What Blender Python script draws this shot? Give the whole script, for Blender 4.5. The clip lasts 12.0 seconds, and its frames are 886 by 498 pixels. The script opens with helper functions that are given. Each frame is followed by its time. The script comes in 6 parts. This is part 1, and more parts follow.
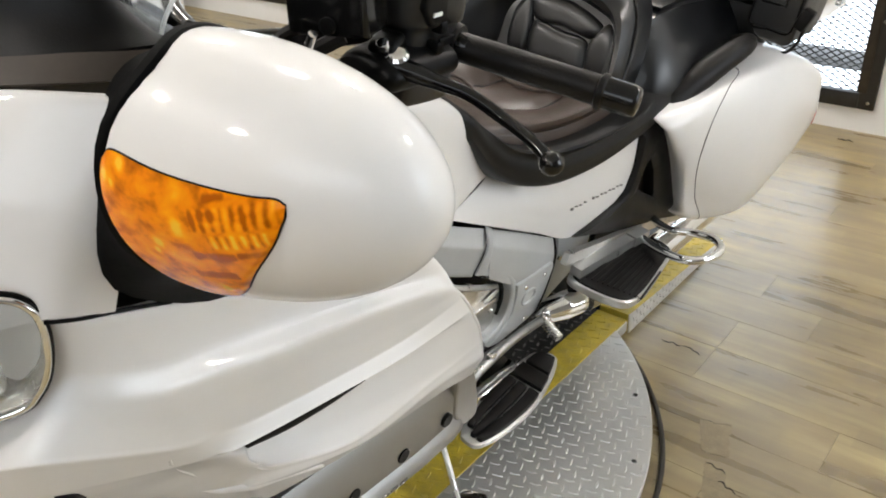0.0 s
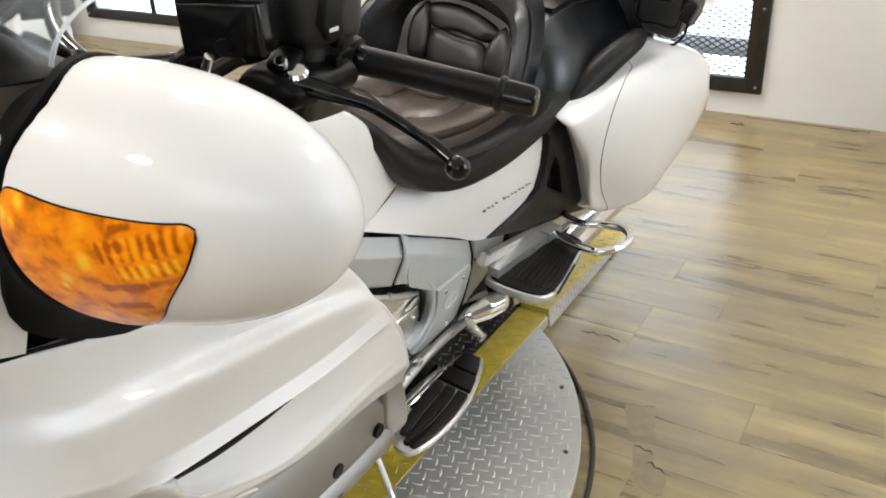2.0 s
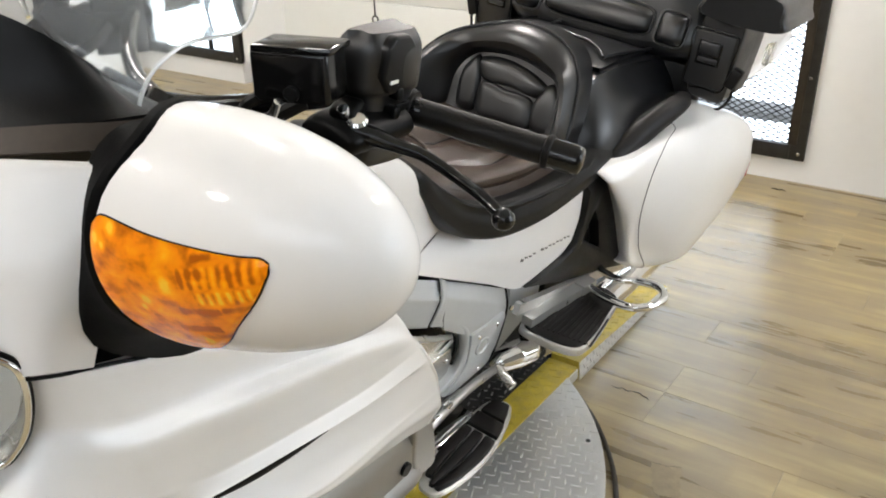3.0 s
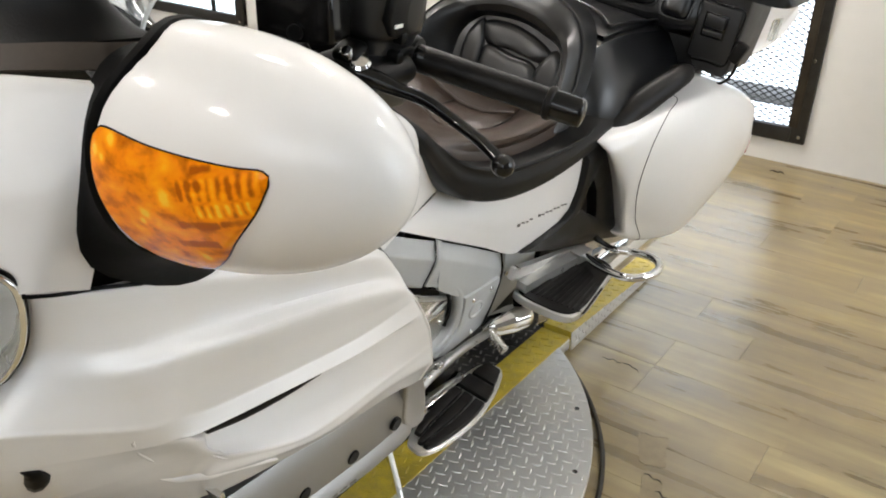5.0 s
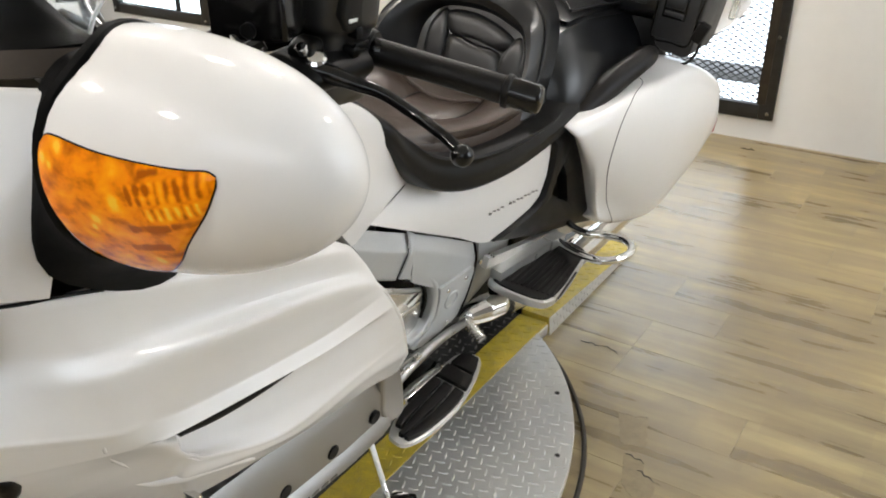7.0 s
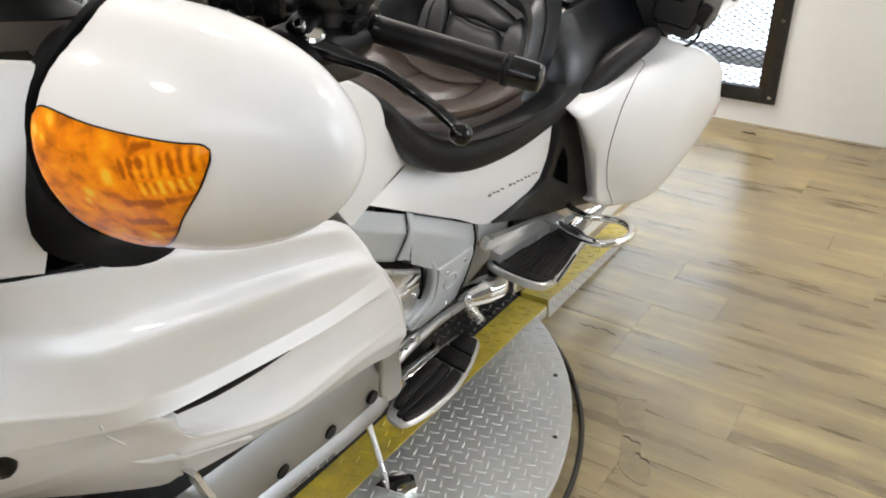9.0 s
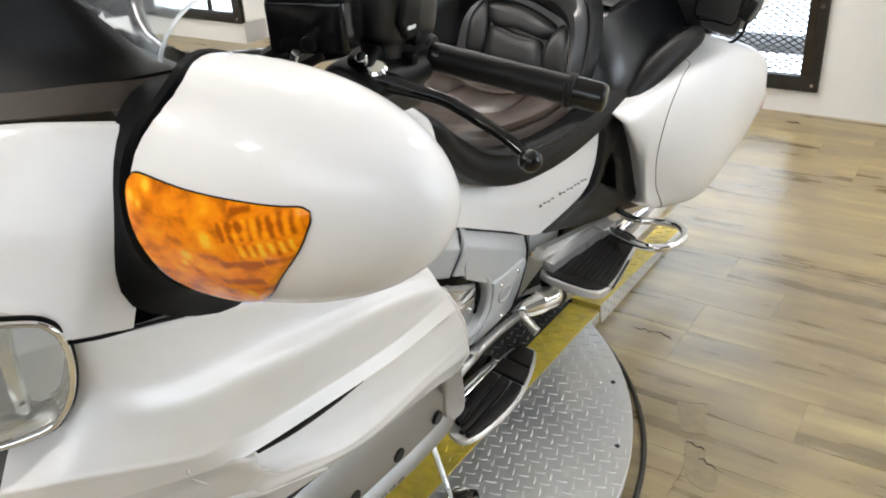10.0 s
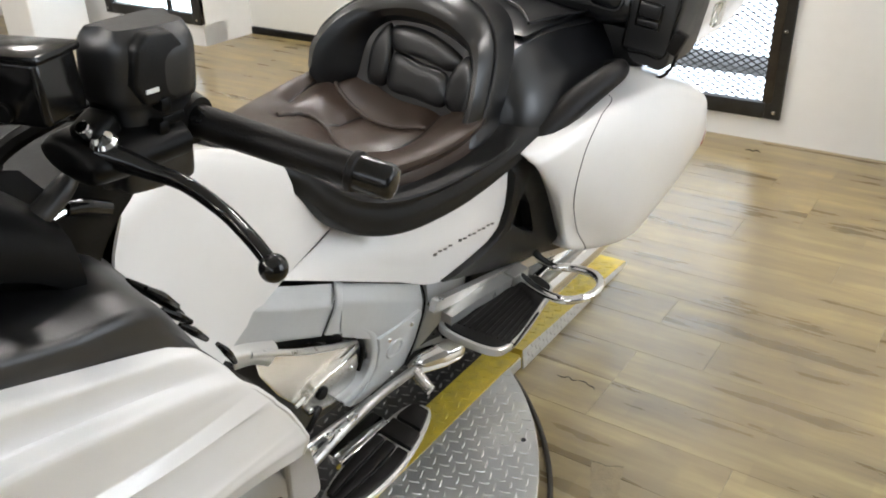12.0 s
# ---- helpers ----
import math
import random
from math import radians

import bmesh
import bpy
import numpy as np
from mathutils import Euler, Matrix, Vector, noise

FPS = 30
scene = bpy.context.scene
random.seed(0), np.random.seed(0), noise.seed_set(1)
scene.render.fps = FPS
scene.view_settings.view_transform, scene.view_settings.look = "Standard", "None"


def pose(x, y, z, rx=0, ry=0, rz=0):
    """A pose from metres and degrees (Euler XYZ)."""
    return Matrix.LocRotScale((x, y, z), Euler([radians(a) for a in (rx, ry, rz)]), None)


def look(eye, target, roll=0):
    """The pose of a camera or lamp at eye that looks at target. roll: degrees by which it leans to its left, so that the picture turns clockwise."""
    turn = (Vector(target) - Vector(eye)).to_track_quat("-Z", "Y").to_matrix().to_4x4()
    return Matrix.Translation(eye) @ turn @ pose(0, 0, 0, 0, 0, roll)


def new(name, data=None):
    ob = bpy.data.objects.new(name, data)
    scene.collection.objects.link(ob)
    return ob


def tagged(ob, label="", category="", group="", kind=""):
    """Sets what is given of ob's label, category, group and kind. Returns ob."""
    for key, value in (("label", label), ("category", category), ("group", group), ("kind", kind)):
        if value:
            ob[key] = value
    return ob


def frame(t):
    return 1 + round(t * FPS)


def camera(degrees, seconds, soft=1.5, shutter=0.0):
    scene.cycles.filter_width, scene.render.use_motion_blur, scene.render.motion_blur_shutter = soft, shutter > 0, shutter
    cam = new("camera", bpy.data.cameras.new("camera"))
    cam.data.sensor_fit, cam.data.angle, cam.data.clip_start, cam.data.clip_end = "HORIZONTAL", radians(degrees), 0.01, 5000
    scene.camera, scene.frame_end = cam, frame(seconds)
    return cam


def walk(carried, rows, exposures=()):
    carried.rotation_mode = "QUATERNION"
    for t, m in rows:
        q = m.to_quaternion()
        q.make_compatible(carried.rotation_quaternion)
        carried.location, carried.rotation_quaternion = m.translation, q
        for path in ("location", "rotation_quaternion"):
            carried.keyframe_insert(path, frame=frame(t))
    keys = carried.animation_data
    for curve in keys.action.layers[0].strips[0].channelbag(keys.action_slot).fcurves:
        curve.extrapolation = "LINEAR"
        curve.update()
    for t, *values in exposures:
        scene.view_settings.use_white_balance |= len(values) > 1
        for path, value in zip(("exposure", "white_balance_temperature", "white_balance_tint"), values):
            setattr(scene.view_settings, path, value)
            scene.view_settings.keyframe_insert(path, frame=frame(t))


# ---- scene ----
cam = camera(55.8, 12.0, soft=1.9)
PATH = [
    (0, (1.179, 0.083, 1.438), (0.072, 1.463, 0.506), -1.1),
    (0.5, (1.179, 0.102, 1.444), (0.112, 1.523, 0.525), -1.6),
    (1, (1.187, 0.094, 1.447), (0.223, 1.575, 0.512), -2.9),
    (1.5, (1.183, 0.084, 1.441), (0.251, 1.571, 0.482), -2.9),
    (2, (1.188, 0.077, 1.442), (0.235, 1.576, 0.522), -3.1),
    (2.5, (1.195, 0.048, 1.465), (0.167, 1.563, 0.659), -1.7),
    (4.5, (1.206, 0.032, 1.436), (0.191, 1.52, 0.567), 1.6),
    (5, (1.208, 0.026, 1.432), (0.187, 1.509, 0.56), 1.8),
    (5.5, (1.208, 0.031, 1.434), (0.192, 1.521, 0.568), 1.3),
    (6, (1.21, 0.035, 1.429), (0.216, 1.534, 0.554), 1.1),
    (6.5, (1.208, 0.03, 1.432), (0.208, 1.524, 0.556), 1.0),
    (7, (1.225, 0.033, 1.434), (0.248, 1.534, 0.544), -0.2),
    (9, (1.226, 0.036, 1.428), (0.258, 1.522, 0.502), 0.2),
    (9.5, (1.199, 0.044, 1.435), (0.196, 1.503, 0.504), -0.9),
    (10, (1.182, 0.031, 1.453), (0.143, 1.471, 0.532), -3.8),
    (10.5, (1.182, -0.008, 1.487), (0.237, 1.528, 0.622), -5.3),
    (11, (1.209, -0.031, 1.492), (0.356, 1.546, 0.607), -5.8),
    (11.5, (1.255, 0.15, 1.463), (0.28, 1.634, 0.543), -2.9),
    (12, (1.253, 0.326, 1.459), (0.233, 1.779, 0.538), -1.8),
]
EXPOSURE = [(0, 0.01, 6500, 10), (1.0, 0.06, 6500, 10), (1.5, 0.12, 6450, 10), (2.5, 0.15, 6400, 10), (4.5, 0.0, 6500, 10), (7.0, 0.01, 6500, 10), (9.0, 0.12, 6370, 10), (10.0, 0.16, 6290, 10), (10.5, 0.18, 6450, 10), (11.0, 0.14, 6500, 10), (11.5, 0.04, 6480, 10), (12.0, 0.09, 6350, 10)]
walk(cam, [(t, look(eye, target, roll)) for t, eye, target, roll in PATH], EXPOSURE)

from mathutils.bvhtree import BVHTree

# ---- light ----
world = bpy.data.worlds.new("world")
scene.world = world
world.use_nodes = True
wn = world.node_tree.nodes
sky = wn.new("ShaderNodeTexSky")
sky.sky_type, sky.sun_disc, sky.sun_elevation, sky.sun_rotation = "NISHITA", False, radians(38), radians(200)
world.node_tree.links.new(sky.outputs[0], wn["Background"].inputs[0])
wn["Background"].inputs[1].default_value = 0.10
scene.view_settings.exposure = 0.0
WARM = (1.0, 0.945, 0.89)
# First two follow mirror highlights; the others are unseen, added to balance brightness.
LAMPS = [(-0.75, -2.4, 75), (-2.55, -1.3, 85), (-4.4, 0.9, 22), (-2.7, 2.5, 30), (-0.45, 1.5, 9), (-0.7, 3.3, 46), (1.7, 3.0, 32)]
EAST = (1.2, 3.4, 0.8, 3.3)           # unseen window added in the east wall for side light: y from, to; z from, to
SOUTH = (0.2, 4.2, 1.7, 3.3)          # unseen window assumed in the south wall for frontal light: x from, to; z from, to
CEIL = 3.6


def area_lamp(m, sx, sy, power, colour, shape="RECTANGLE"):
    data = bpy.data.lights.new("lamp", "AREA")
    data.shape, data.size, data.size_y, data.energy, data.color = shape, sx, sy, power, colour
    ob = new("lamp", data)
    ob.matrix_world = m
    return ob


for lx, ly, power in LAMPS:
    area_lamp(pose(lx, ly, CEIL - 0.26), 0.40, 0.40, power, WARM, "DISK")


# ---- materials ----
def mat(name, colour, rough=0.5, metal=0.0, coat=0.0, vary=0.0, scale=8.0, bump=0.0, bump_scale=60.0, rough_vary=0.0, second=None, spec=0.5):
    """A Principled material with colour variation at two scales, and fine relief."""
    m = bpy.data.materials.new(name)
    m.use_nodes = True
    nt = m.node_tree
    p = nt.nodes["Principled BSDF"]
    p.inputs["Roughness"].default_value = rough
    p.inputs["Metallic"].default_value = metal
    p.inputs["Coat Weight"].default_value = coat
    p.inputs["Coat Roughness"].default_value = 0.04
    p.inputs["Base Color"].default_value = (*colour, 1)
    p.inputs["Specular IOR Level"].default_value = spec
    tc = nt.nodes.new("ShaderNodeTexCoord")
    if vary or rough_vary:
        n1 = nt.nodes.new("ShaderNodeTexNoise")
        n1.inputs["Scale"].default_value, n1.inputs["Detail"].default_value = scale, 6
        nt.links.new(tc.outputs["Object"], n1.inputs["Vector"])
        n2 = nt.nodes.new("ShaderNodeTexNoise")
        n2.inputs["Scale"].default_value, n2.inputs["Detail"].default_value = scale * 9, 3
        nt.links.new(tc.outputs["Object"], n2.inputs["Vector"])
        add = nt.nodes.new("ShaderNodeMath")
        add.operation = "MULTIPLY_ADD"
        nt.links.new(n2.outputs[0], add.inputs[0])
        add.inputs[1].default_value = 0.4
        nt.links.new(n1.outputs[0], add.inputs[2])
        if vary:
            ramp = nt.nodes.new("ShaderNodeMix")
            ramp.data_type = "RGBA"
            lo = second or tuple(c * (1 - vary) for c in colour)
            ramp.inputs[6].default_value, ramp.inputs[7].default_value = (*lo, 1), (*colour, 1)
            mr = nt.nodes.new("ShaderNodeMapRange")
            mr.inputs[1].default_value, mr.inputs[2].default_value = 0.45, 0.95
            nt.links.new(add.outputs[0], mr.inputs[0])
            nt.links.new(mr.outputs[0], ramp.inputs[0])
            nt.links.new(ramp.outputs[2], p.inputs["Base Color"])
        if rough_vary:
            mr2 = nt.nodes.new("ShaderNodeMapRange")
            mr2.inputs[1].default_value, mr2.inputs[2].default_value = 0.4, 1.0
            mr2.inputs[3].default_value, mr2.inputs[4].default_value = max(0.02, rough - rough_vary), rough + rough_vary
            nt.links.new(add.outputs[0], mr2.inputs[0])
            nt.links.new(mr2.outputs[0], p.inputs["Roughness"])
    if bump:
        nb = nt.nodes.new("ShaderNodeTexNoise")
        nb.inputs["Scale"].default_value, nb.inputs["Detail"].default_value = bump_scale, 5
        nt.links.new(tc.outputs["Object"], nb.inputs["Vector"])
        b = nt.nodes.new("ShaderNodeBump")
        b.inputs["Strength"].default_value, b.inputs["Distance"].default_value = bump, 0.002
        nt.links.new(nb.outputs[0], b.inputs["Height"])
        nt.links.new(b.outputs[0], p.inputs["Normal"])
    return m


PEARL = mat("pearl_white_paint", (0.82, 0.80, 0.78), 0.46, 0.0, 0.65, 0.04, 3.0, rough_vary=0.05)
PEARL.node_tree.nodes["Principled BSDF"].inputs["Coat Roughness"].default_value = 0.07
SILVER = mat("silver_paint", (0.49, 0.505, 0.51), 0.38, 0.25, 0.3, 0.08, 12.0, 0.05, 300)
CHROME = mat("chrome", (0.86, 0.86, 0.85), 0.07, 1.0, rough_vary=0.03, scale=20)
BRUSHED = mat("satin_aluminium", (0.66, 0.65, 0.63), 0.24, 1.0, rough_vary=0.05, scale=30)
BLACK = mat("black_plastic", (0.0025, 0.0025, 0.0025), 0.42, 0.0, 0.0, 0.3, 20, 0.10, 500, 0.08, spec=0.14)
SATIN = mat("satin_black", (0.006, 0.006, 0.0065), 0.40, 0.0, 0.0, 0.2, 10, 0.05, 300, 0.06, spec=0.8)
GLOSS = mat("gloss_black", (0.005, 0.005, 0.005), 0.16, 0.0, 0.0, 0.2, 10, rough_vary=0.05, spec=0.4)
RUBBER = mat("black_rubber", (0.0055, 0.0047, 0.0042), 0.46, 0.0, 0.0, 0.3, 30, 0.2, 400, 0.1, spec=0.22)
LEATHER = mat("black_vinyl", (0.0026, 0.0030, 0.0040), 0.34, 0.0, 0.25, 0.3, 9, 0.10, 380, 0.06, spec=0.46)
LEATHER.node_tree.nodes["Principled BSDF"].inputs["Coat Roughness"].default_value = 0.24
GREYBLACK = mat("grey_black_plastic", (0.006, 0.006, 0.0065), 0.40, 0.0, 0.0, 0.3, 20, 0.1, 500, 0.06, spec=0.7)
BOOT = mat("matt_black_rubber", (0.002, 0.002, 0.0021), 0.6, 0.0, 0.0, 0.3, 30, 0.1, 400, 0.05, spec=0.05)
BROWN = mat("dark_brown_vinyl", (0.046, 0.029, 0.020), 0.38, 0.0, 0.0, 0.35, 7, 0.25, 420, 0.10)
CAST = mat("satin_cast_metal", (0.66, 0.655, 0.64), 0.32, 0.8, 0.0, 0.10, 30, 0.08, 220, 0.08)
SKIRT = mat("black_vinyl_skirt", (0.0035, 0.0035, 0.0037), 0.44, 0.0, 0.0, 0.3, 12, 0.12, 380, 0.07, spec=0.28)
FRAME = mat("matt_moulded_plastic", (0.004, 0.004, 0.0042), 0.44, 0.0, 0.0, 0.3, 20, 0.12, 420, 0.07, spec=0.28)
STEEL = mat("dark_painted_steel", (0.045, 0.043, 0.040), 0.45, 0.4, 0.0, 0.5, 14, 0.2, 120, 0.15)
WHITEWALL = mat("white_wall_paint", (0.88, 0.88, 0.87), 0.65, 0.0, 0.0, 0.05, 2.0, 0.15, 90, 0.1)
# Dark grey chosen for unseen walls, so less light bounces on the machine.
DARKWALL = mat("unseen_wall_dark_grey", (0.24, 0.235, 0.225), 0.6, 0.0, 0.0, 0.15, 2.0, 0.15, 90, 0.1)
DOORWHITE = mat("white_door_panel", (0.84, 0.85, 0.82), 0.45, 0.0, 0.0, 0.05, 1.5, 0.06, 60, 0.08)
CEILING = mat("ceiling_paint", (0.75, 0.74, 0.71), 0.8, 0.0, 0.0, 0.06, 2.0, 0.1, 60)
YELLOW = mat("yellow_paint", (0.72, 0.55, 0.045), 0.5, 0.0, 0.0, 0.35, 22, 0.2, 160, 0.1, (0.45, 0.34, 0.06))
TREADBLACK = mat("black_tread_paint", (0.02, 0.02, 0.021), 0.4, 0.1, 0.0, 0.4, 18, 0.15, 160, 0.1)
PLATE = mat("bright_tread_plate", (0.80, 0.795, 0.775), 0.34, 0.7, 0.0, 0.08, 4, 0.05, 240, 0.08)
WORN = mat("worn_black_tread", (0.34, 0.34, 0.33), 0.30, 0.8, 0.0, 0.5, 60, 0.1, 160, 0.1, (0.03, 0.03, 0.03))
DECAL = mat("grey_badge", (0.12, 0.11, 0.10), 0.3, 0.6)
BULB = mat("lamp_reflector", (0.8, 0.78, 0.72), 0.12, 0.9)
SCUFF = mat("grey_floor_scuff", (0.31, 0.245, 0.14), 0.45, 0.0, 0.0, 0.4, 34, 0.4, 150, second=(0.185, 0.145, 0.085))
TYRE = mat("tyre_rubber", (0.025, 0.025, 0.025), 0.7, 0.0, 0.0, 0.3, 20, 0.3, 200)


def glow(name, colour, strength):
    m = bpy.data.materials.new(name)
    m.use_nodes = True
    nt = m.node_tree
    nt.nodes.remove(nt.nodes["Principled BSDF"])
    e = nt.nodes.new("ShaderNodeEmission")
    e.inputs[0].default_value, e.inputs[1].default_value = (*colour, 1), strength
    nt.links.new(e.outputs[0], nt.nodes["Material Output"].inputs[0])
    return m


TUBEGLOW = glow("lamp_lens", (1.0, 0.96, 0.90), 8.0)
DAYGLOW = glow("bright_daylight", (0.78, 0.89, 1.0), 4.8)
EASTGLOW = glow("added_side_glow", (0.88, 0.94, 1.0), 7.0)
SOUTHGLOW = glow("added_end_glow", (0.88, 0.94, 1.0), 3.8)


def glassy(name, colour, rough, alpha, ior=1.45):
    m = mat(name, colour, rough)
    p = m.node_tree.nodes["Principled BSDF"]
    p.inputs["Transmission Weight"].default_value = alpha
    p.inputs["IOR"].default_value = ior
    return m


# The missing transmission leaves a white haze that stands in for ceiling reflections.
GLASS = glassy("clear_screen", (0.92, 0.94, 0.94), 0.045, 0.94, 1.30)
PANE = glassy("clear_pane", (0.95, 0.96, 0.95), 0.02, 1.0, 1.2)
EDGE = mat("polished_screen_edge", (0.70, 0.72, 0.72), 0.2, 0.0, 0.5, 0.05, 20)
LAMPGLASS = glassy("lamp_glass", (0.93, 0.94, 0.92), 0.03, 0.9, 1.3)
MIRRORGLASS = mat("mirror_glass", (0.9, 0.9, 0.9), 0.02, 1.0)


def amber_material():
    """Amber plastic whose flutes, bars, mottled reflector and bright glints are put into the colour, laid out along the
    lens's own two directions (its UV map, in metres).
    """
    m = mat("amber_lens", (0.95, 0.25, 0.005), 0.25, 0.0, 0.10, spec=0.15)
    nt = m.node_tree
    p = nt.nodes["Principled BSDF"]
    uv = nt.nodes.new("ShaderNodeUVMap")
    sep = nt.nodes.new("ShaderNodeSeparateXYZ")
    nt.links.new(uv.outputs[0], sep.inputs[0])

    def calc(op, a, b=0.0):
        n = nt.nodes.new("ShaderNodeMath")
        n.operation = op
        for k, v in ((0, a), (1, b)):
            if isinstance(v, (int, float)):
                n.inputs[k].default_value = v
            else:
                nt.links.new(v, n.inputs[k])
        return n.outputs[0]

    def step(v, a, b):
        n = nt.nodes.new("ShaderNodeMapRange")
        n.interpolation_type = "SMOOTHSTEP"
        n.inputs[1].default_value, n.inputs[2].default_value = a, b
        nt.links.new(v, n.inputs[0])
        return n.outputs[0]

    def noise(scale, detail, stretch):
        mp = nt.nodes.new("ShaderNodeMapping")
        mp.inputs["Scale"].default_value = stretch
        nt.links.new(uv.outputs[0], mp.inputs[0])
        n = nt.nodes.new("ShaderNodeTexNoise")
        n.inputs["Scale"].default_value, n.inputs["Detail"].default_value, n.inputs["Distortion"].default_value = scale, detail, 0.15
        nt.links.new(mp.outputs[0], n.inputs["Vector"])
        return n.outputs[0]

    s, b = sep.outputs[0], sep.outputs[1]
    wob = noise(60, 2, (1, 1, 1))

    def window(s0, s1, b0, b1, soft=0.0016):
        across = calc("MULTIPLY", step(s, s0 - soft, s0 + soft), step(s, s1 + soft, s1 - soft))
        return calc("MULTIPLY", across, calc("MULTIPLY", step(b, b0 - soft, b0 + soft), step(b, b1 + soft, b1 - soft)))

    def spot(s0, b0, r):
        d2 = calc("ADD", calc("POWER", calc("ABSOLUTE", calc("SUBTRACT", s, s0)), 2.0), calc("POWER", calc("ABSOLUTE", calc("SUBTRACT", b, b0)), 2.0))
        return calc("POWER", 2.718, calc("MULTIPLY", d2, -1.0 / (r * r)))

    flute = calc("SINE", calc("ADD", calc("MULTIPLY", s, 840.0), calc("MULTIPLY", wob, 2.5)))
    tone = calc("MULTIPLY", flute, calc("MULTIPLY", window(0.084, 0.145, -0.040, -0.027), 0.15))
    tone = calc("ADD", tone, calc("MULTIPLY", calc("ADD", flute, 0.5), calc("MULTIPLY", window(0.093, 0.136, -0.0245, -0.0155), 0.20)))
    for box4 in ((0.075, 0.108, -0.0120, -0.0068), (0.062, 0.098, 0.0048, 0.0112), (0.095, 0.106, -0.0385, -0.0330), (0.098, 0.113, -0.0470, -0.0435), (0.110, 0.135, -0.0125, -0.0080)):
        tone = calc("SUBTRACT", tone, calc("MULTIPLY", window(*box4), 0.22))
    # Bright spots paint the reflector's glints into the colour.
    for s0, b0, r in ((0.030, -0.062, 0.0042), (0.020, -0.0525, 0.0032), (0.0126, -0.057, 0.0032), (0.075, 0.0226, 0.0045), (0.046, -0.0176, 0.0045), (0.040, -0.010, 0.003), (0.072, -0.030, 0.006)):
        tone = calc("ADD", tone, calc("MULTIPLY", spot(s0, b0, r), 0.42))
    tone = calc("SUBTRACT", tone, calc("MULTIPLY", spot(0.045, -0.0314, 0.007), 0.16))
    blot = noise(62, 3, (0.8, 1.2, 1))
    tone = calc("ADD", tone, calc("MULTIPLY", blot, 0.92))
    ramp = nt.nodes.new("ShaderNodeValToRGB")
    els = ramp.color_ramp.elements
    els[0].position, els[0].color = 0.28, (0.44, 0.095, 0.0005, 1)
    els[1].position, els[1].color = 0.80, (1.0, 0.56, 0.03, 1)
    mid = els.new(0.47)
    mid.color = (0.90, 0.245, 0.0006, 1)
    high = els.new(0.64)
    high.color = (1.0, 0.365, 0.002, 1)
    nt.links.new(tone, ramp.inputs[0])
    nt.links.new(ramp.outputs[0], p.inputs["Base Color"])
    nb = nt.nodes.new("ShaderNodeBump")
    nb.inputs["Strength"].default_value, nb.inputs["Distance"].default_value = 0.10, 0.001
    nt.links.new(tone, nb.inputs["Height"])
    nt.links.new(nb.outputs[0], p.inputs["Normal"])
    p.inputs["Coat Roughness"].default_value = 0.06
    p.inputs["Subsurface Weight"].default_value = 0.03
    p.inputs["Subsurface Radius"].default_value = (0.02, 0.006, 0.002)
    return m


AMBER = amber_material()


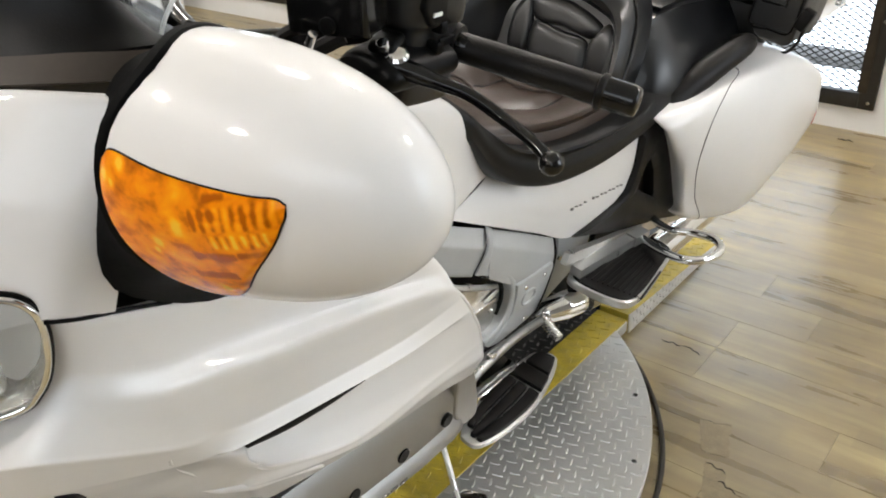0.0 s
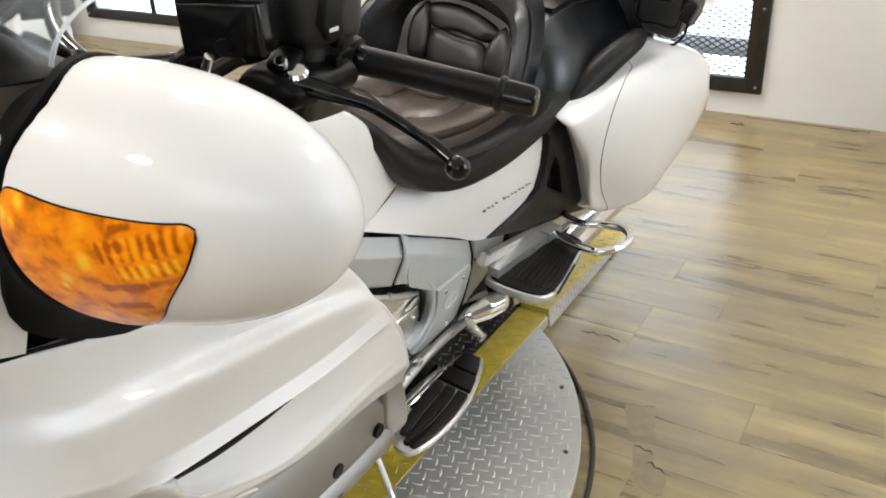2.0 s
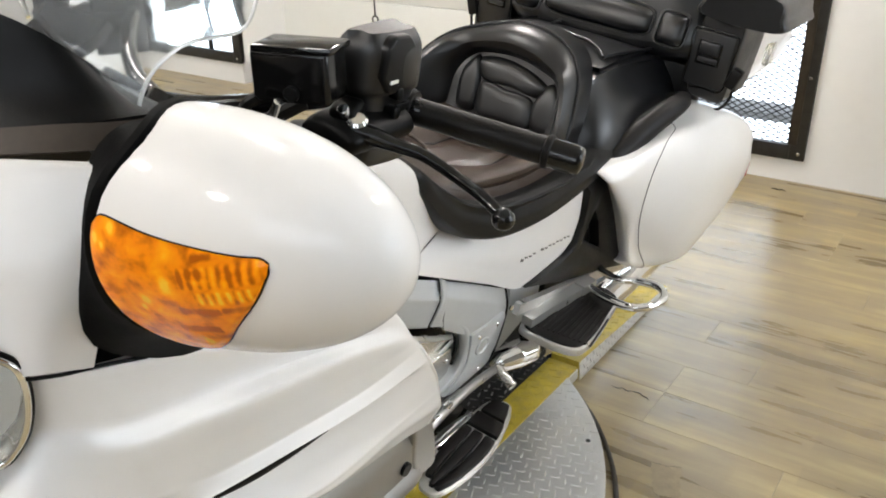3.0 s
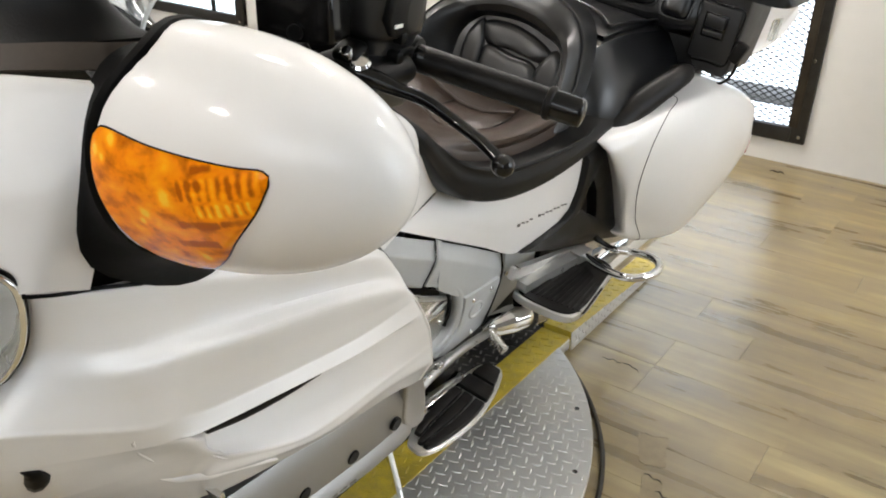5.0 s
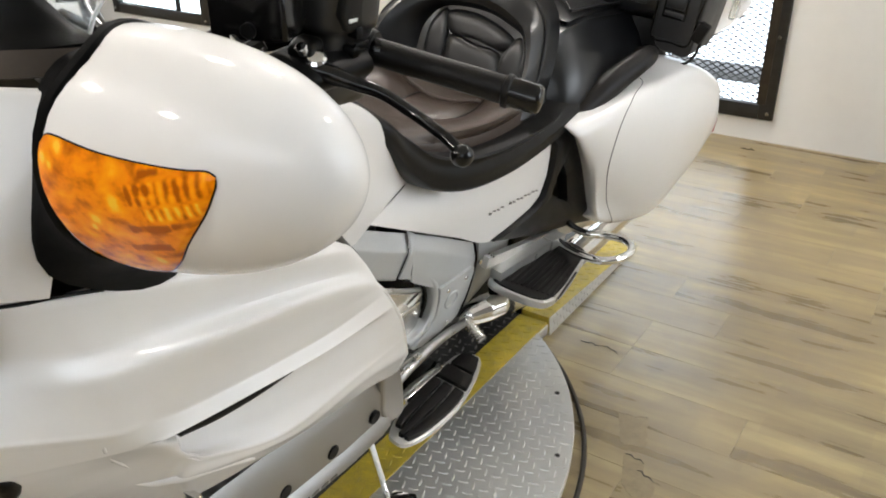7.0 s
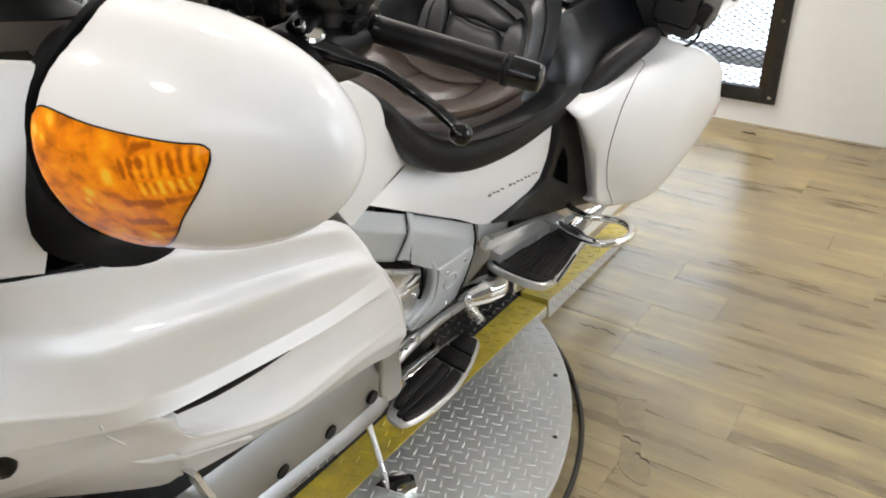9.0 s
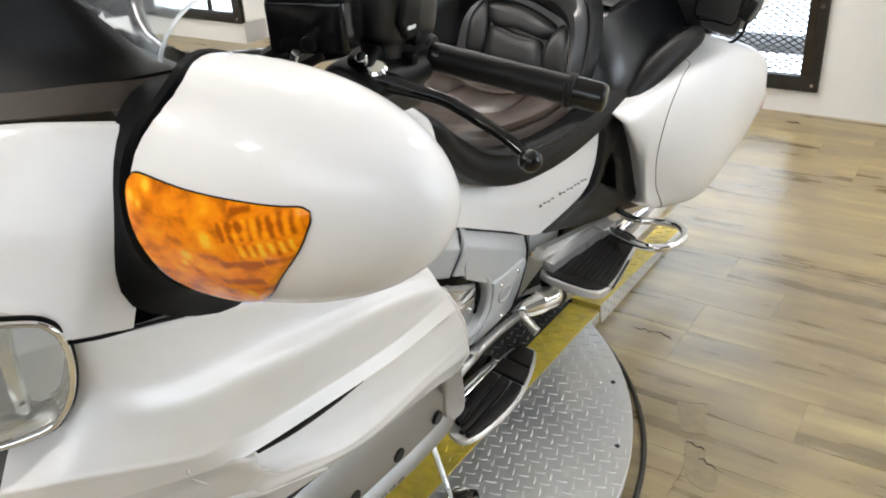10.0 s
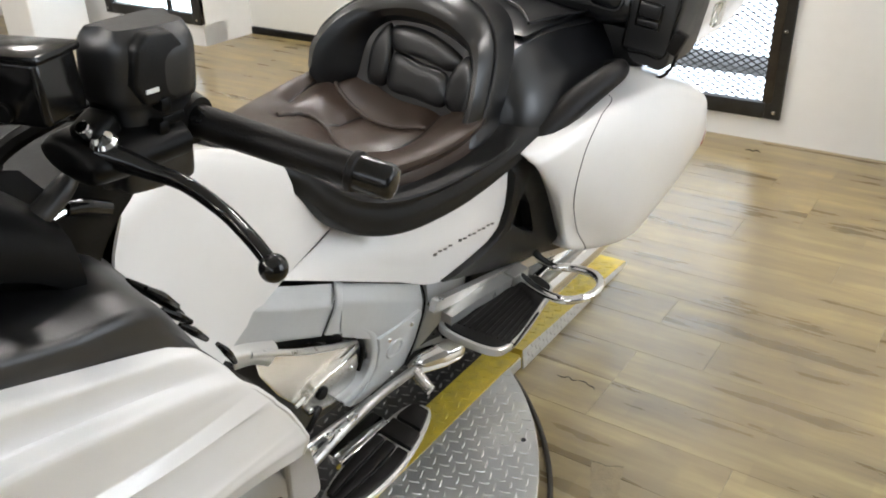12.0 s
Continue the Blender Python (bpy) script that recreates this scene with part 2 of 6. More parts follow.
def floor_material():
    m = mat("worn_vinyl_plank", (0.4, 0.3, 0.17), 0.32, spec=1.0)
    nt = m.node_tree
    p = nt.nodes["Principled BSDF"]
    geo = nt.nodes.new("ShaderNodeNewGeometry")
    oi = nt.nodes.new("ShaderNodeObjectInfo")
    mp = nt.nodes.new("ShaderNodeMapping")
    mp.inputs["Scale"].default_value = (0.75, 5.6, 1.0)
    nt.links.new(geo.outputs["Position"], mp.inputs[0])
    off = nt.nodes.new("ShaderNodeVectorMath")
    off.operation = "ADD"
    sc = nt.nodes.new("ShaderNodeMath")
    sc.operation, sc.inputs[1].default_value = "MULTIPLY", 40.0
    nt.links.new(oi.outputs["Random"], sc.inputs[0])
    nt.links.new(mp.outputs[0], off.inputs[0])
    nt.links.new(sc.outputs[0], off.inputs[1])
    grain = nt.nodes.new("ShaderNodeTexNoise")
    grain.inputs["Scale"].default_value, grain.inputs["Detail"].default_value, grain.inputs["Roughness"].default_value = 2.3, 6, 0.56
    nt.links.new(off.outputs[0], grain.inputs["Vector"])
    ramp = nt.nodes.new("ShaderNodeValToRGB")
    els = ramp.color_ramp.elements
    els[0].position, els[0].color = 0.29, (0.135, 0.098, 0.046, 1)
    els[1].position, els[1].color = 0.68, (0.455, 0.365, 0.172, 1)
    mid = els.new(0.5)
    mid.color = (0.295, 0.225, 0.100, 1)
    nt.links.new(grain.outputs[0], ramp.inputs[0])
    brick = nt.nodes.new("ShaderNodeTexBrick")
    brick.inputs["Color1"].default_value, brick.inputs["Color2"].default_value = (0.76, 0.755, 0.75, 1), (1.14, 1.12, 1.04, 1)
    brick.inputs["Mortar"].default_value = (0.9, 0.88, 0.84, 1)
    brick.inputs["Scale"].default_value, brick.inputs["Mortar Size"].default_value = 1.0, 0.0015
    brick.inputs["Brick Width"].default_value, brick.inputs["Row Height"].default_value, brick.offset = 0.61, 0.09, 0.43
    nt.links.new(geo.outputs["Position"], brick.inputs["Vector"])
    mul = nt.nodes.new("ShaderNodeMix")
    mul.data_type, mul.blend_type = "RGBA", "MULTIPLY"
    mul.inputs[0].default_value = 0.75
    nt.links.new(ramp.outputs[0], mul.inputs[6])
    nt.links.new(brick.outputs[0], mul.inputs[7])
    wear = nt.nodes.new("ShaderNodeTexNoise")
    wear.inputs["Scale"].default_value, wear.inputs["Detail"].default_value = 1.7, 5
    nt.links.new(geo.outputs["Position"], wear.inputs["Vector"])
    wr = nt.nodes.new("ShaderNodeMapRange")
    wr.inputs[1].default_value, wr.inputs[2].default_value, wr.inputs[3].default_value, wr.inputs[4].default_value = 0.38, 0.66, 0.0, 0.50
    nt.links.new(wear.outputs[0], wr.inputs[0])
    mix = nt.nodes.new("ShaderNodeMix")
    mix.data_type = "RGBA"
    mix.inputs[7].default_value = (0.285, 0.220, 0.126, 1)
    nt.links.new(wr.outputs[0], mix.inputs[0])
    nt.links.new(mul.outputs[2], mix.inputs[6])
    dirt = nt.nodes.new("ShaderNodeTexNoise")
    dirt.inputs["Scale"].default_value, dirt.inputs["Detail"].default_value, dirt.inputs["Distortion"].default_value = 4.2, 7, 0.8
    nt.links.new(geo.outputs["Position"], dirt.inputs["Vector"])
    dr = nt.nodes.new("ShaderNodeMapRange")
    dr.inputs[1].default_value, dr.inputs[2].default_value, dr.inputs[3].default_value, dr.inputs[4].default_value = 0.46, 0.68, 0.0, 0.42
    nt.links.new(dirt.outputs[0], dr.inputs[0])
    soil = nt.nodes.new("ShaderNodeMix")
    soil.data_type = "RGBA"
    soil.inputs[7].default_value = (0.175, 0.138, 0.085, 1)
    nt.links.new(dr.outputs[0], soil.inputs[0])
    nt.links.new(mix.outputs[2], soil.inputs[6])
    nt.links.new(soil.outputs[2], p.inputs["Base Color"])
    rr = nt.nodes.new("ShaderNodeMapRange")
    rr.inputs[1].default_value, rr.inputs[2].default_value, rr.inputs[3].default_value, rr.inputs[4].default_value = 0.3, 0.7, 0.25, 0.37
    nt.links.new(grain.outputs[0], rr.inputs[0])
    nt.links.new(rr.outputs[0], p.inputs["Roughness"])
    b = nt.nodes.new("ShaderNodeBump")
    b.inputs["Strength"].default_value, b.inputs["Distance"].default_value = 0.05, 0.0015
    nt.links.new(grain.outputs[0], b.inputs["Height"])
    nt.links.new(b.outputs[0], p.inputs["Normal"])
    return m


PLANK = floor_material()


# ---- mesh tools ----
def part(name, bm, material, parent=None, label="", smooth=True, angle=38):
    """Links a bmesh as one mesh object, under a thing or a part."""
    bmesh.ops.recalc_face_normals(bm, faces=bm.faces)
    if smooth:
        lim = radians(angle)
        for e in bm.edges:
            e.smooth = not (len(e.link_faces) == 2 and e.calc_face_angle(0) > lim)
        for fc in bm.faces:
            fc.smooth = True
    me = bpy.data.meshes.new(name)
    bm.to_mesh(me)
    bm.free()
    me.materials.append(material)
    ob = new(name, me)
    if parent:
        ob.parent = parent
    if label:
        ob["label"] = label
    return ob


def mirrored(ob):
    """The same part on the other side of the machine's centre plane."""
    me = ob.data.copy()
    for v in me.vertices:
        v.co.x = -v.co.x
    me.flip_normals()
    o = ob.copy()
    o.data = me
    scene.collection.objects.link(o)
    for c in ob.children:
        k = mirrored(c)
        k.parent = o
    return o


def both(ob):
    mirrored(ob)
    return ob


def cr(pts, n, closed=False):
    """n points on a Catmull-Rom curve through pts, evenly in the parameter."""
    p = [Vector(q) for q in pts]
    k = len(p)
    out = []
    for i in range(n):
        s = i * k / n if closed else i * (k - 1) / (n - 1)
        j = min(int(s), k - 1 if closed else k - 2)
        f = s - j
        if closed:
            a, b, c, d = p[(j - 1) % k], p[j % k], p[(j + 1) % k], p[(j + 2) % k]
        else:
            b, c = p[j], p[j + 1]
            a = p[j - 1] if j > 0 else b * 2 - c
            d = p[j + 2] if j + 2 < k else c * 2 - b
        out.append(0.5 * (2 * b + (c - a) * f + (2 * a - 5 * b + 4 * c - d) * f * f + (3 * b - a - 3 * c + d) * f * f * f))
    return out


def grid(bm, pts, wrap_cols=False, wrap_rows=False, cap=False):
    vs = [[bm.verts.new(p) for p in r] for r in pts]
    nr, nc = len(vs), len(vs[0])
    for i in range(nr if wrap_rows else nr - 1):
        for j in range(nc if wrap_cols else nc - 1):
            bm.faces.new((vs[i][j], vs[i][(j + 1) % nc], vs[(i + 1) % nr][(j + 1) % nc], vs[(i + 1) % nr][j]))
    if cap:
        bm.faces.new(vs[0])
        bm.faces.new(vs[-1])
    return vs


def firm(pts, n):
    """n points through pts with short tangents, so that close points give a crisp edge."""
    p = [Vector(q) for q in pts]
    k = len(p)
    tan = []
    for i in range(k):
        a, b, c = p[max(i - 1, 0)], p[i], p[min(i + 1, k - 1)]
        d = c - a
        if d.length < 1e-9 or i in (0, k - 1):
            tan.append(d)
        else:
            tan.append(d.normalized() * min((b - a).length, (c - b).length))
    out = []
    for i in range(n):
        s = i * (k - 1) / (n - 1)
        j = min(int(s), k - 2)
        f = s - j
        h = f * f * (3 - 2 * f)
        out.append(p[j] * (1 - h) + p[j + 1] * h + tan[j] * (f * (1 - f) ** 2) - tan[j + 1] * (f * f * (1 - f)))
    return out


def net(rows, n, m, crisp=False):
    """An m by n net of points, smooth both ways, through rows of control points."""
    lines = [cr(r, n) for r in rows]
    cols = [(firm if crisp else cr)([l[j] for l in lines], m) for j in range(n)]
    return [[cols[j][i] for j in range(n)] for i in range(m)]


def skin(rows, n=28, m=24, thick=0.004, cut=None, crisp=False):
    """A smooth shell of some thickness through rows of control points."""
    g = net(rows, n, m, crisp)
    if cut:
        g = [r[cut[0]:cut[1]] for r in g]
    nr, nc = len(g), len(g[0])
    inner = []
    for i in range(nr):
        row = []
        for j in range(nc):
            du = g[i][min(j + 1, nc - 1)] - g[i][max(j - 1, 0)]
            dv = g[min(i + 1, nr - 1)][j] - g[max(i - 1, 0)][j]
            row.append(g[i][j] + (du.cross(dv)).normalized() * thick)
        inner.append(row)
    bm = bmesh.new()
    a, b = grid(bm, g), grid(bm, inner)
    rim = [(0, j) for j in range(nc)] + [(i, nc - 1) for i in range(1, nr)] + [(nr - 1, j) for j in range(nc - 2, -1, -1)] + [(i, 0) for i in range(nr - 2, 0, -1)]
    for k in range(len(rim)):
        (i, j), (p, q) = rim[k], rim[(k + 1) % len(rim)]
        bm.faces.new((a[i][j], a[p][q], b[p][q], b[i][j]))
    return bm


def loft(sections, n=28, m=None):
    """A closed body through closed sections (lists of points), capped at its ends."""
    bm = bmesh.new()
    rings = [cr(s, n, True) for s in sections]
    if m:
        cols = [cr([r[j] for r in rings], m) for j in range(n)]
        rings = [[cols[j][i] for j in range(n)] for i in range(m)]
    grid(bm, rings, wrap_cols=True, cap=True)
    return bm


def tube(pts, radius, seg=12, n=24, closed=False, bm=None):
    """A round bar along a curve; radius: a number, or one for each control point."""
    bm = bm or bmesh.new()
    c = cr(pts, n, closed) if n else [Vector(p) for p in pts]
    k = len(c)
    rad = [radius] * k if not hasattr(radius, "__len__") else [float(np.interp(i / (k - 1), np.linspace(0, 1, len(radius)), radius)) for i in range(k)]
    rings, side = [], None
    for i, p in enumerate(c):
        d = (c[(i + 1) % k] - c[i - 1]) if closed else (c[min(i + 1, k - 1)] - c[max(i - 1, 0)])
        d.normalize()
        if side is None:
            side = d.orthogonal().normalized()
        side = (side - d * side.dot(d)).normalized()
        up = d.cross(side)
        rings.append([p + (side * math.cos(a) + up * math.sin(a)) * rad[i] for a in (2 * math.pi * q / seg for q in range(seg))])
    grid(bm, rings, wrap_cols=True, wrap_rows=closed, cap=not closed)
    return bm


def beam(pts, w, h, n=12, r=0.003):
    """A bar of rectangular section along a curve, w wide and h high."""
    c = cr(pts, n)
    rings = []
    for i, p in enumerate(c):
        d = (c[min(i + 1, n - 1)] - c[max(i - 1, 0)]).normalized()
        a = d.cross(Vector((0, 0, 1))).normalized()
        b = a.cross(d)
        rings.append([p + a * (w / 2 * sa) + b * (h / 2 * sb) for sa, sb in ((1, 1), (-1, 1), (-1, -1), (1, -1))])
    bm = bmesh.new()
    grid(bm, rings, wrap_cols=True, cap=True)
    return bevelled(bm, r, 2, 50)


def bevelled(bm, r, seg=2, angle=30):
    es = [e for e in bm.edges if len(e.link_faces) == 2 and e.calc_face_angle(0) > radians(angle)]
    bmesh.ops.bevel(bm, geom=es, offset=r, segments=seg, profile=0.5, affect="EDGES", clamp_overlap=True)
    return bm


def box(c, s, r=0.004, m=None, seg=2):
    bm = bmesh.new()
    bmesh.ops.create_cube(bm, size=1)
    bmesh.ops.scale(bm, vec=s, verts=bm.verts)
    if r:
        bevelled(bm, r, seg)
    bmesh.ops.transform(bm, matrix=Matrix.Translation(c) @ (m or Matrix()), verts=bm.verts)
    return bm


def prism(outline, axis, a, b, r=0.003, seg=2):
    """A plate: an outline in the plane across the axis (x: y, z; y: x, z; z: x, y), from a to b along it."""
    put = {"x": lambda p, h: (h, p[0], p[1]), "y": lambda p, h: (p[0], h, p[1]), "z": lambda p, h: (p[0], p[1], h)}[axis]
    bm = bmesh.new()
    lo, hi = [bm.verts.new(put(p, a)) for p in outline], [bm.verts.new(put(p, b)) for p in outline]
    bm.faces.new(lo)
    bm.faces.new(hi)
    k = len(outline)
    for i in range(k):
        bm.faces.new((lo[i], lo[(i + 1) % k], hi[(i + 1) % k], hi[i]))
    bmesh.ops.recalc_face_normals(bm, faces=bm.faces)
    if r:
        bevelled(bm, r, seg, 40)
    return bm


def ring(c, normal, radius, thick, seg=28, side=8, sx=1.0, sy=1.0, power=2.0):
    """A round or squarish ring about a normal."""
    q = Vector(normal).to_track_quat("Z", "Y").to_matrix()
    pts = []
    for i in range(seg):
        a = 2 * math.pi * i / seg
        ca, sa = math.cos(a), math.sin(a)
        k = (abs(ca) ** power + abs(sa) ** power) ** (-1 / power)
        pts.append(Vector(c) + q @ Vector((radius * sx * ca * k, radius * sy * sa * k, 0)))
    return tube(pts, thick, side, 0, True)


def disc(c, normal, radius, depth=0.004, seg=28, r=0.001):
    bm = bmesh.new()
    bmesh.ops.create_cone(bm, cap_ends=True, segments=seg, radius1=radius, radius2=radius, depth=depth)
    if r:
        bevelled(bm, r, 1, 50)
    q = Vector(normal).to_track_quat("Z", "Y").to_matrix().to_4x4()
    bmesh.ops.transform(bm, matrix=Matrix.Translation(c) @ q, verts=bm.verts)
    return bm


def thing(name, label, category, loc=(0, 0, 0), rot=(0, 0, 0), group="", kind=""):
    ob = new(name)
    ob.matrix_world = pose(*loc, *rot)
    return tagged(ob, label, category, group, kind)


# ---- room ----
WALL_Y, DOOR_Y = 4.39, 4.86
X0, X1, Y0 = -6.2, 4.6, -3.2
GATE = (-0.78, 0.395, 0.118, 2.25)
WIN = (-4.75, -3.66, 0.155, 2.1)
BAY = (-3.76, -1.15, 2.75)


def setting(name, bm, material, label, category="wall"):
    return tagged(part(name, bm, material, None, "", smooth=False), label, category, "", "structure")


def solid(x0, x1, y0, y1, z0, z1, r=0.0):
    return box(((x0 + x1) / 2, (y0 + y1) / 2, (z0 + z1) / 2), (x1 - x0, y1 - y0, z1 - z0), r)


def merged(*bms):
    out = bmesh.new()
    for b in bms:
        me = bpy.data.meshes.new("tmp")
        b.to_mesh(me)
        out.from_mesh(me)
        b.free()
        bpy.data.meshes.remove(me)
    return out


W2 = WALL_Y + 0.22
wall_n = merged(
    solid(X0, WIN[0], WALL_Y, W2, 0, CEIL), solid(WIN[0], WIN[1], WALL_Y, W2, 0, WIN[2]), solid(WIN[0], WIN[1], WALL_Y, W2, WIN[3], CEIL),
    solid(WIN[1], BAY[0], WALL_Y, DOOR_Y + 0.1, 0, CEIL), solid(BAY[0], BAY[1], WALL_Y, DOOR_Y + 0.1, BAY[2], CEIL),
    solid(BAY[1], GATE[0], WALL_Y, DOOR_Y + 0.1, 0, CEIL), solid(GATE[0], GATE[1], WALL_Y, W2, 0, GATE[2]), solid(GATE[0], GATE[1], WALL_Y, W2, GATE[3], CEIL),
    solid(GATE[1], 1.22, WALL_Y, W2, 0, CEIL))
setting("wall_north", wall_n, WHITEWALL, "white painted wall with a barred gate and roller door", "wall")
setting("wall_east", merged(solid(1.22, 1.42, 3.48, W2, 0, CEIL), solid(1.42, X1, 3.48, 3.68, 0, CEIL)), WHITEWALL, "plain white painted wall with a projecting corner", "wall")
setting("wall_side", merged(solid(X1, X1 + 0.2, Y0, EAST[0], 0, CEIL), solid(X1, X1 + 0.2, EAST[1], 3.68, 0, CEIL), solid(X1, X1 + 0.2, EAST[0], EAST[1], 0, EAST[2]), solid(X1, X1 + 0.2, EAST[0], EAST[1], EAST[3], CEIL)), DARKWALL, "plain unseen showroom wall, made dark grey to cut bounce light", "wall")
setting("wall_west", solid(X0 - 0.2, X0, Y0, W2, 0, CEIL), WHITEWALL, "plain white painted showroom wall", "wall")
setting("wall_south", merged(solid(X0 - 0.2, SOUTH[0], Y0 - 0.2, Y0, 0, CEIL), solid(SOUTH[1], X1 + 0.2, Y0 - 0.2, Y0, 0, CEIL), solid(SOUTH[0], SOUTH[1], Y0 - 0.2, Y0, 0, SOUTH[2]), solid(SOUTH[0], SOUTH[1], Y0 - 0.2, Y0, SOUTH[3], CEIL)), DARKWALL, "plain unseen showroom wall, made dark grey to cut bounce light", "wall")
setting("ceiling", solid(X0 - 0.2, X1 + 0.2, Y0 - 0.2, DOOR_Y + 0.3, CEIL, CEIL + 0.15), CEILING, "plain pale painted showroom ceiling", "ceiling")

# roller door in its bay, of horizontal sections
door = tagged(thing("door_1", "closed white sectional garage door with black bottom seal", "garage door", (0, 0, 0)), kind="structure")
dz = 0.055
while dz < BAY[2]:
    top = min(dz + 0.56, BAY[2])
    part("panel", box(((BAY[0] + BAY[1]) / 2, DOOR_Y + 0.02, (dz + top) / 2), (BAY[1] - BAY[0] - 0.03, 0.04, top - dz - 0.004), 0.004), DOORWHITE, door)
    dz = top
part("bottom_seal", solid(BAY[0] + 0.03, BAY[1] - 0.03, DOOR_Y - 0.006, DOOR_Y + 0.05, 0.0, 0.052, 0.006), RUBBER, door, "black rubber seal")
part("track", solid(BAY[0] + 0.005, BAY[0] + 0.05, DOOR_Y - 0.07, DOOR_Y - 0.01, 0.0, BAY[2], 0.004), STEEL, door, "dark steel guide track")
part("bracket", box((BAY[0] + 0.07, DOOR_Y - 0.04, 0.09), (0.05, 0.05, 0.16), 0.006), BRUSHED, door, "galvanised roller bracket")
part("latch_chain", tube([(-2.72, DOOR_Y - 0.03, 1.3), (-2.722, DOOR_Y - 0.035, 0.9), (-2.715, DOOR_Y - 0.03, 0.53)], 0.006, 8), STEEL, door, "hanging steel chain")
part("latch_hook", ring((-2.715, DOOR_Y - 0.03, 0.50), (0, 1, 0), 0.025, 0.006, 16), STEEL, door, "steel hook")


def barred_opening(name, label, x0, x1, z0, z1, mesh_wires):
    ob = tagged(thing(name, label, "window", (0, 0, 0)), kind="structure")
    y, t, d = WALL_Y - 0.012, 0.075, 0.05
    for nm, a in (("frame_bar", (x0, x0 + t, z0, z1)), ("frame_bar", (x1 - t, x1, z0, z1)), ("frame_bar", (x0 + t, x1 - t, z0, z0 + t)), ("frame_bar", (x0 + t, x1 - t, z1 - t, z1))):
        part(nm, box(((a[0] + a[1]) / 2, y + d / 2 - 0.01, (a[2] + a[3]) / 2), (a[1] - a[0], d, a[3] - a[2]), 0.003), STEEL, ob)
    zz = z0 + 0.035
    while zz < z1:
        for xx in (x0 + 0.03, x1 - 0.03):
            part("bolt", disc((xx, y - 0.012, zz), (0, -1, 0), 0.009, 0.008, 10), BRUSHED, ob)
        zz += 0.385
    if mesh_wires:
        part("inner_angle", box((x1 - t + 0.008, y + 0.011, (z0 + z1) / 2 + 0.03), (0.046, 0.052, z1 - z0 - 2 * t + 0.05), 0.003), mat("rusty_angle", (0.055, 0.043, 0.030), 0.6, 0.3, 0, 0.5, 18, 0.3, 90), ob, "rust-stained inner angle iron")
        wires = bmesh.new()
        px, pz, yy = 0.050, 0.0150, y + 0.04
        xa, xb, za, zb = x0 + t, x1 - t - 0.024, z0 + t, z1 - t
        nx, nz = int((xb - xa) / px), int((zb - za) / pz)
        for j in range(nz):
            for i in range(nx):
                xc, zc = xa + (i + 0.5 + 0.5 * (j % 2)) * px, za + (j + 0.5) * pz
                for sx in (-1, 1):
                    p, q = Vector((xc, yy, zc - pz / 2)), Vector((xc + sx * px / 2, yy, zc + pz / 2))
                    d2 = (q - p).normalized()
                    nrm = Vector((-d2.z, 0, d2.x)) * 0.0031
                    f0 = [wires.verts.new(v) for v in (p - nrm, q - nrm, q + nrm, p + nrm)]
                    f1 = [wires.verts.new(v + Vector((0, 0.0025, 0))) for v in (p - nrm, q - nrm, q + nrm, p + nrm)]
                    wires.faces.new(f0)
                    for k in range(4):
                        wires.faces.new((f0[k], f1[k], f1[(k + 1) % 4], f0[(k + 1) % 4]))
        tagged(part("mesh_infill", wires, STEEL, ob, "expanded steel diamond mesh", smooth=False), kind="stuff")
    else:
        pane = part("pane", solid(x0 + t, x1 - t, y + 0.02, y + 0.028, z0 + t, z1 - t), PANE, ob, "clear window glass", smooth=False)
        pane.visible_shadow = False
        part("mullion", box(((x0 + x1) / 2 + 0.2, y + 0.02, (z0 + z1) / 2), (0.03, 0.03, z1 - z0 - 2 * t), 0.003), STEEL, ob)
    return ob


barred_opening("window_1", "dark steel framed gate filled with expanded mesh", *GATE, True)
barred_opening("window_2", "dark steel framed shop window by the garage door", *WIN, False)
setting("backdrop", merged(solid(X0 - 1, 3.2, W2 + 2.4, W2 + 2.45, -0.2, 4.2), solid(X0 - 1, 3.2, W2 + 0.01, W2 + 2.4, -0.06, -0.02)), DAYGLOW, "bright overexposed daylight and ground outside", "daylight")
part("kerb", solid(-3.0, 1.2, W2 + 0.95, W2 + 1.25, -0.02, 0.03, 0.005), mat("dark_kerb", (0.12, 0.115, 0.11), 0.8, 0, 0, 0.4, 5, 0.2, 40), None)
tagged(bpy.data.objects["kerb"], "low dark concrete kerb outside the gate", "kerb", "", "structure")
# boxed white post beside the shop window
tagged(part("pilaster", solid(-5.15, -4.78, 3.75, 4.22, 0.0, CEIL, 0.01), WHITEWALL, None, smooth=False), "boxed white painted post near the window", "post", "", "structure")

# Unseen window and glowing sheet, added to light the machine's side.
east = tagged(thing("window_3", "unseen wide window added in the side wall for side light", "window", (0, 0, 0)), kind="structure")
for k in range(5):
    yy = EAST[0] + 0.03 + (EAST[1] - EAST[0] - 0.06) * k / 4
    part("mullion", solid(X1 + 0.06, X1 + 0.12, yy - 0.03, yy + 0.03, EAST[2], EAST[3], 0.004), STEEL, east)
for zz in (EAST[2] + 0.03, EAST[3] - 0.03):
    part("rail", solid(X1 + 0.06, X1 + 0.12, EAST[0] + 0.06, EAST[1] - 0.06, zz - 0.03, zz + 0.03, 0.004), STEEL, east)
setting("backdrop", solid(X1 + 0.9, X1 + 0.95, EAST[0] - 2, EAST[1] + 2, -0.2, 4.2), EASTGLOW, "unseen glowing sheet added as daylight", "daylight")

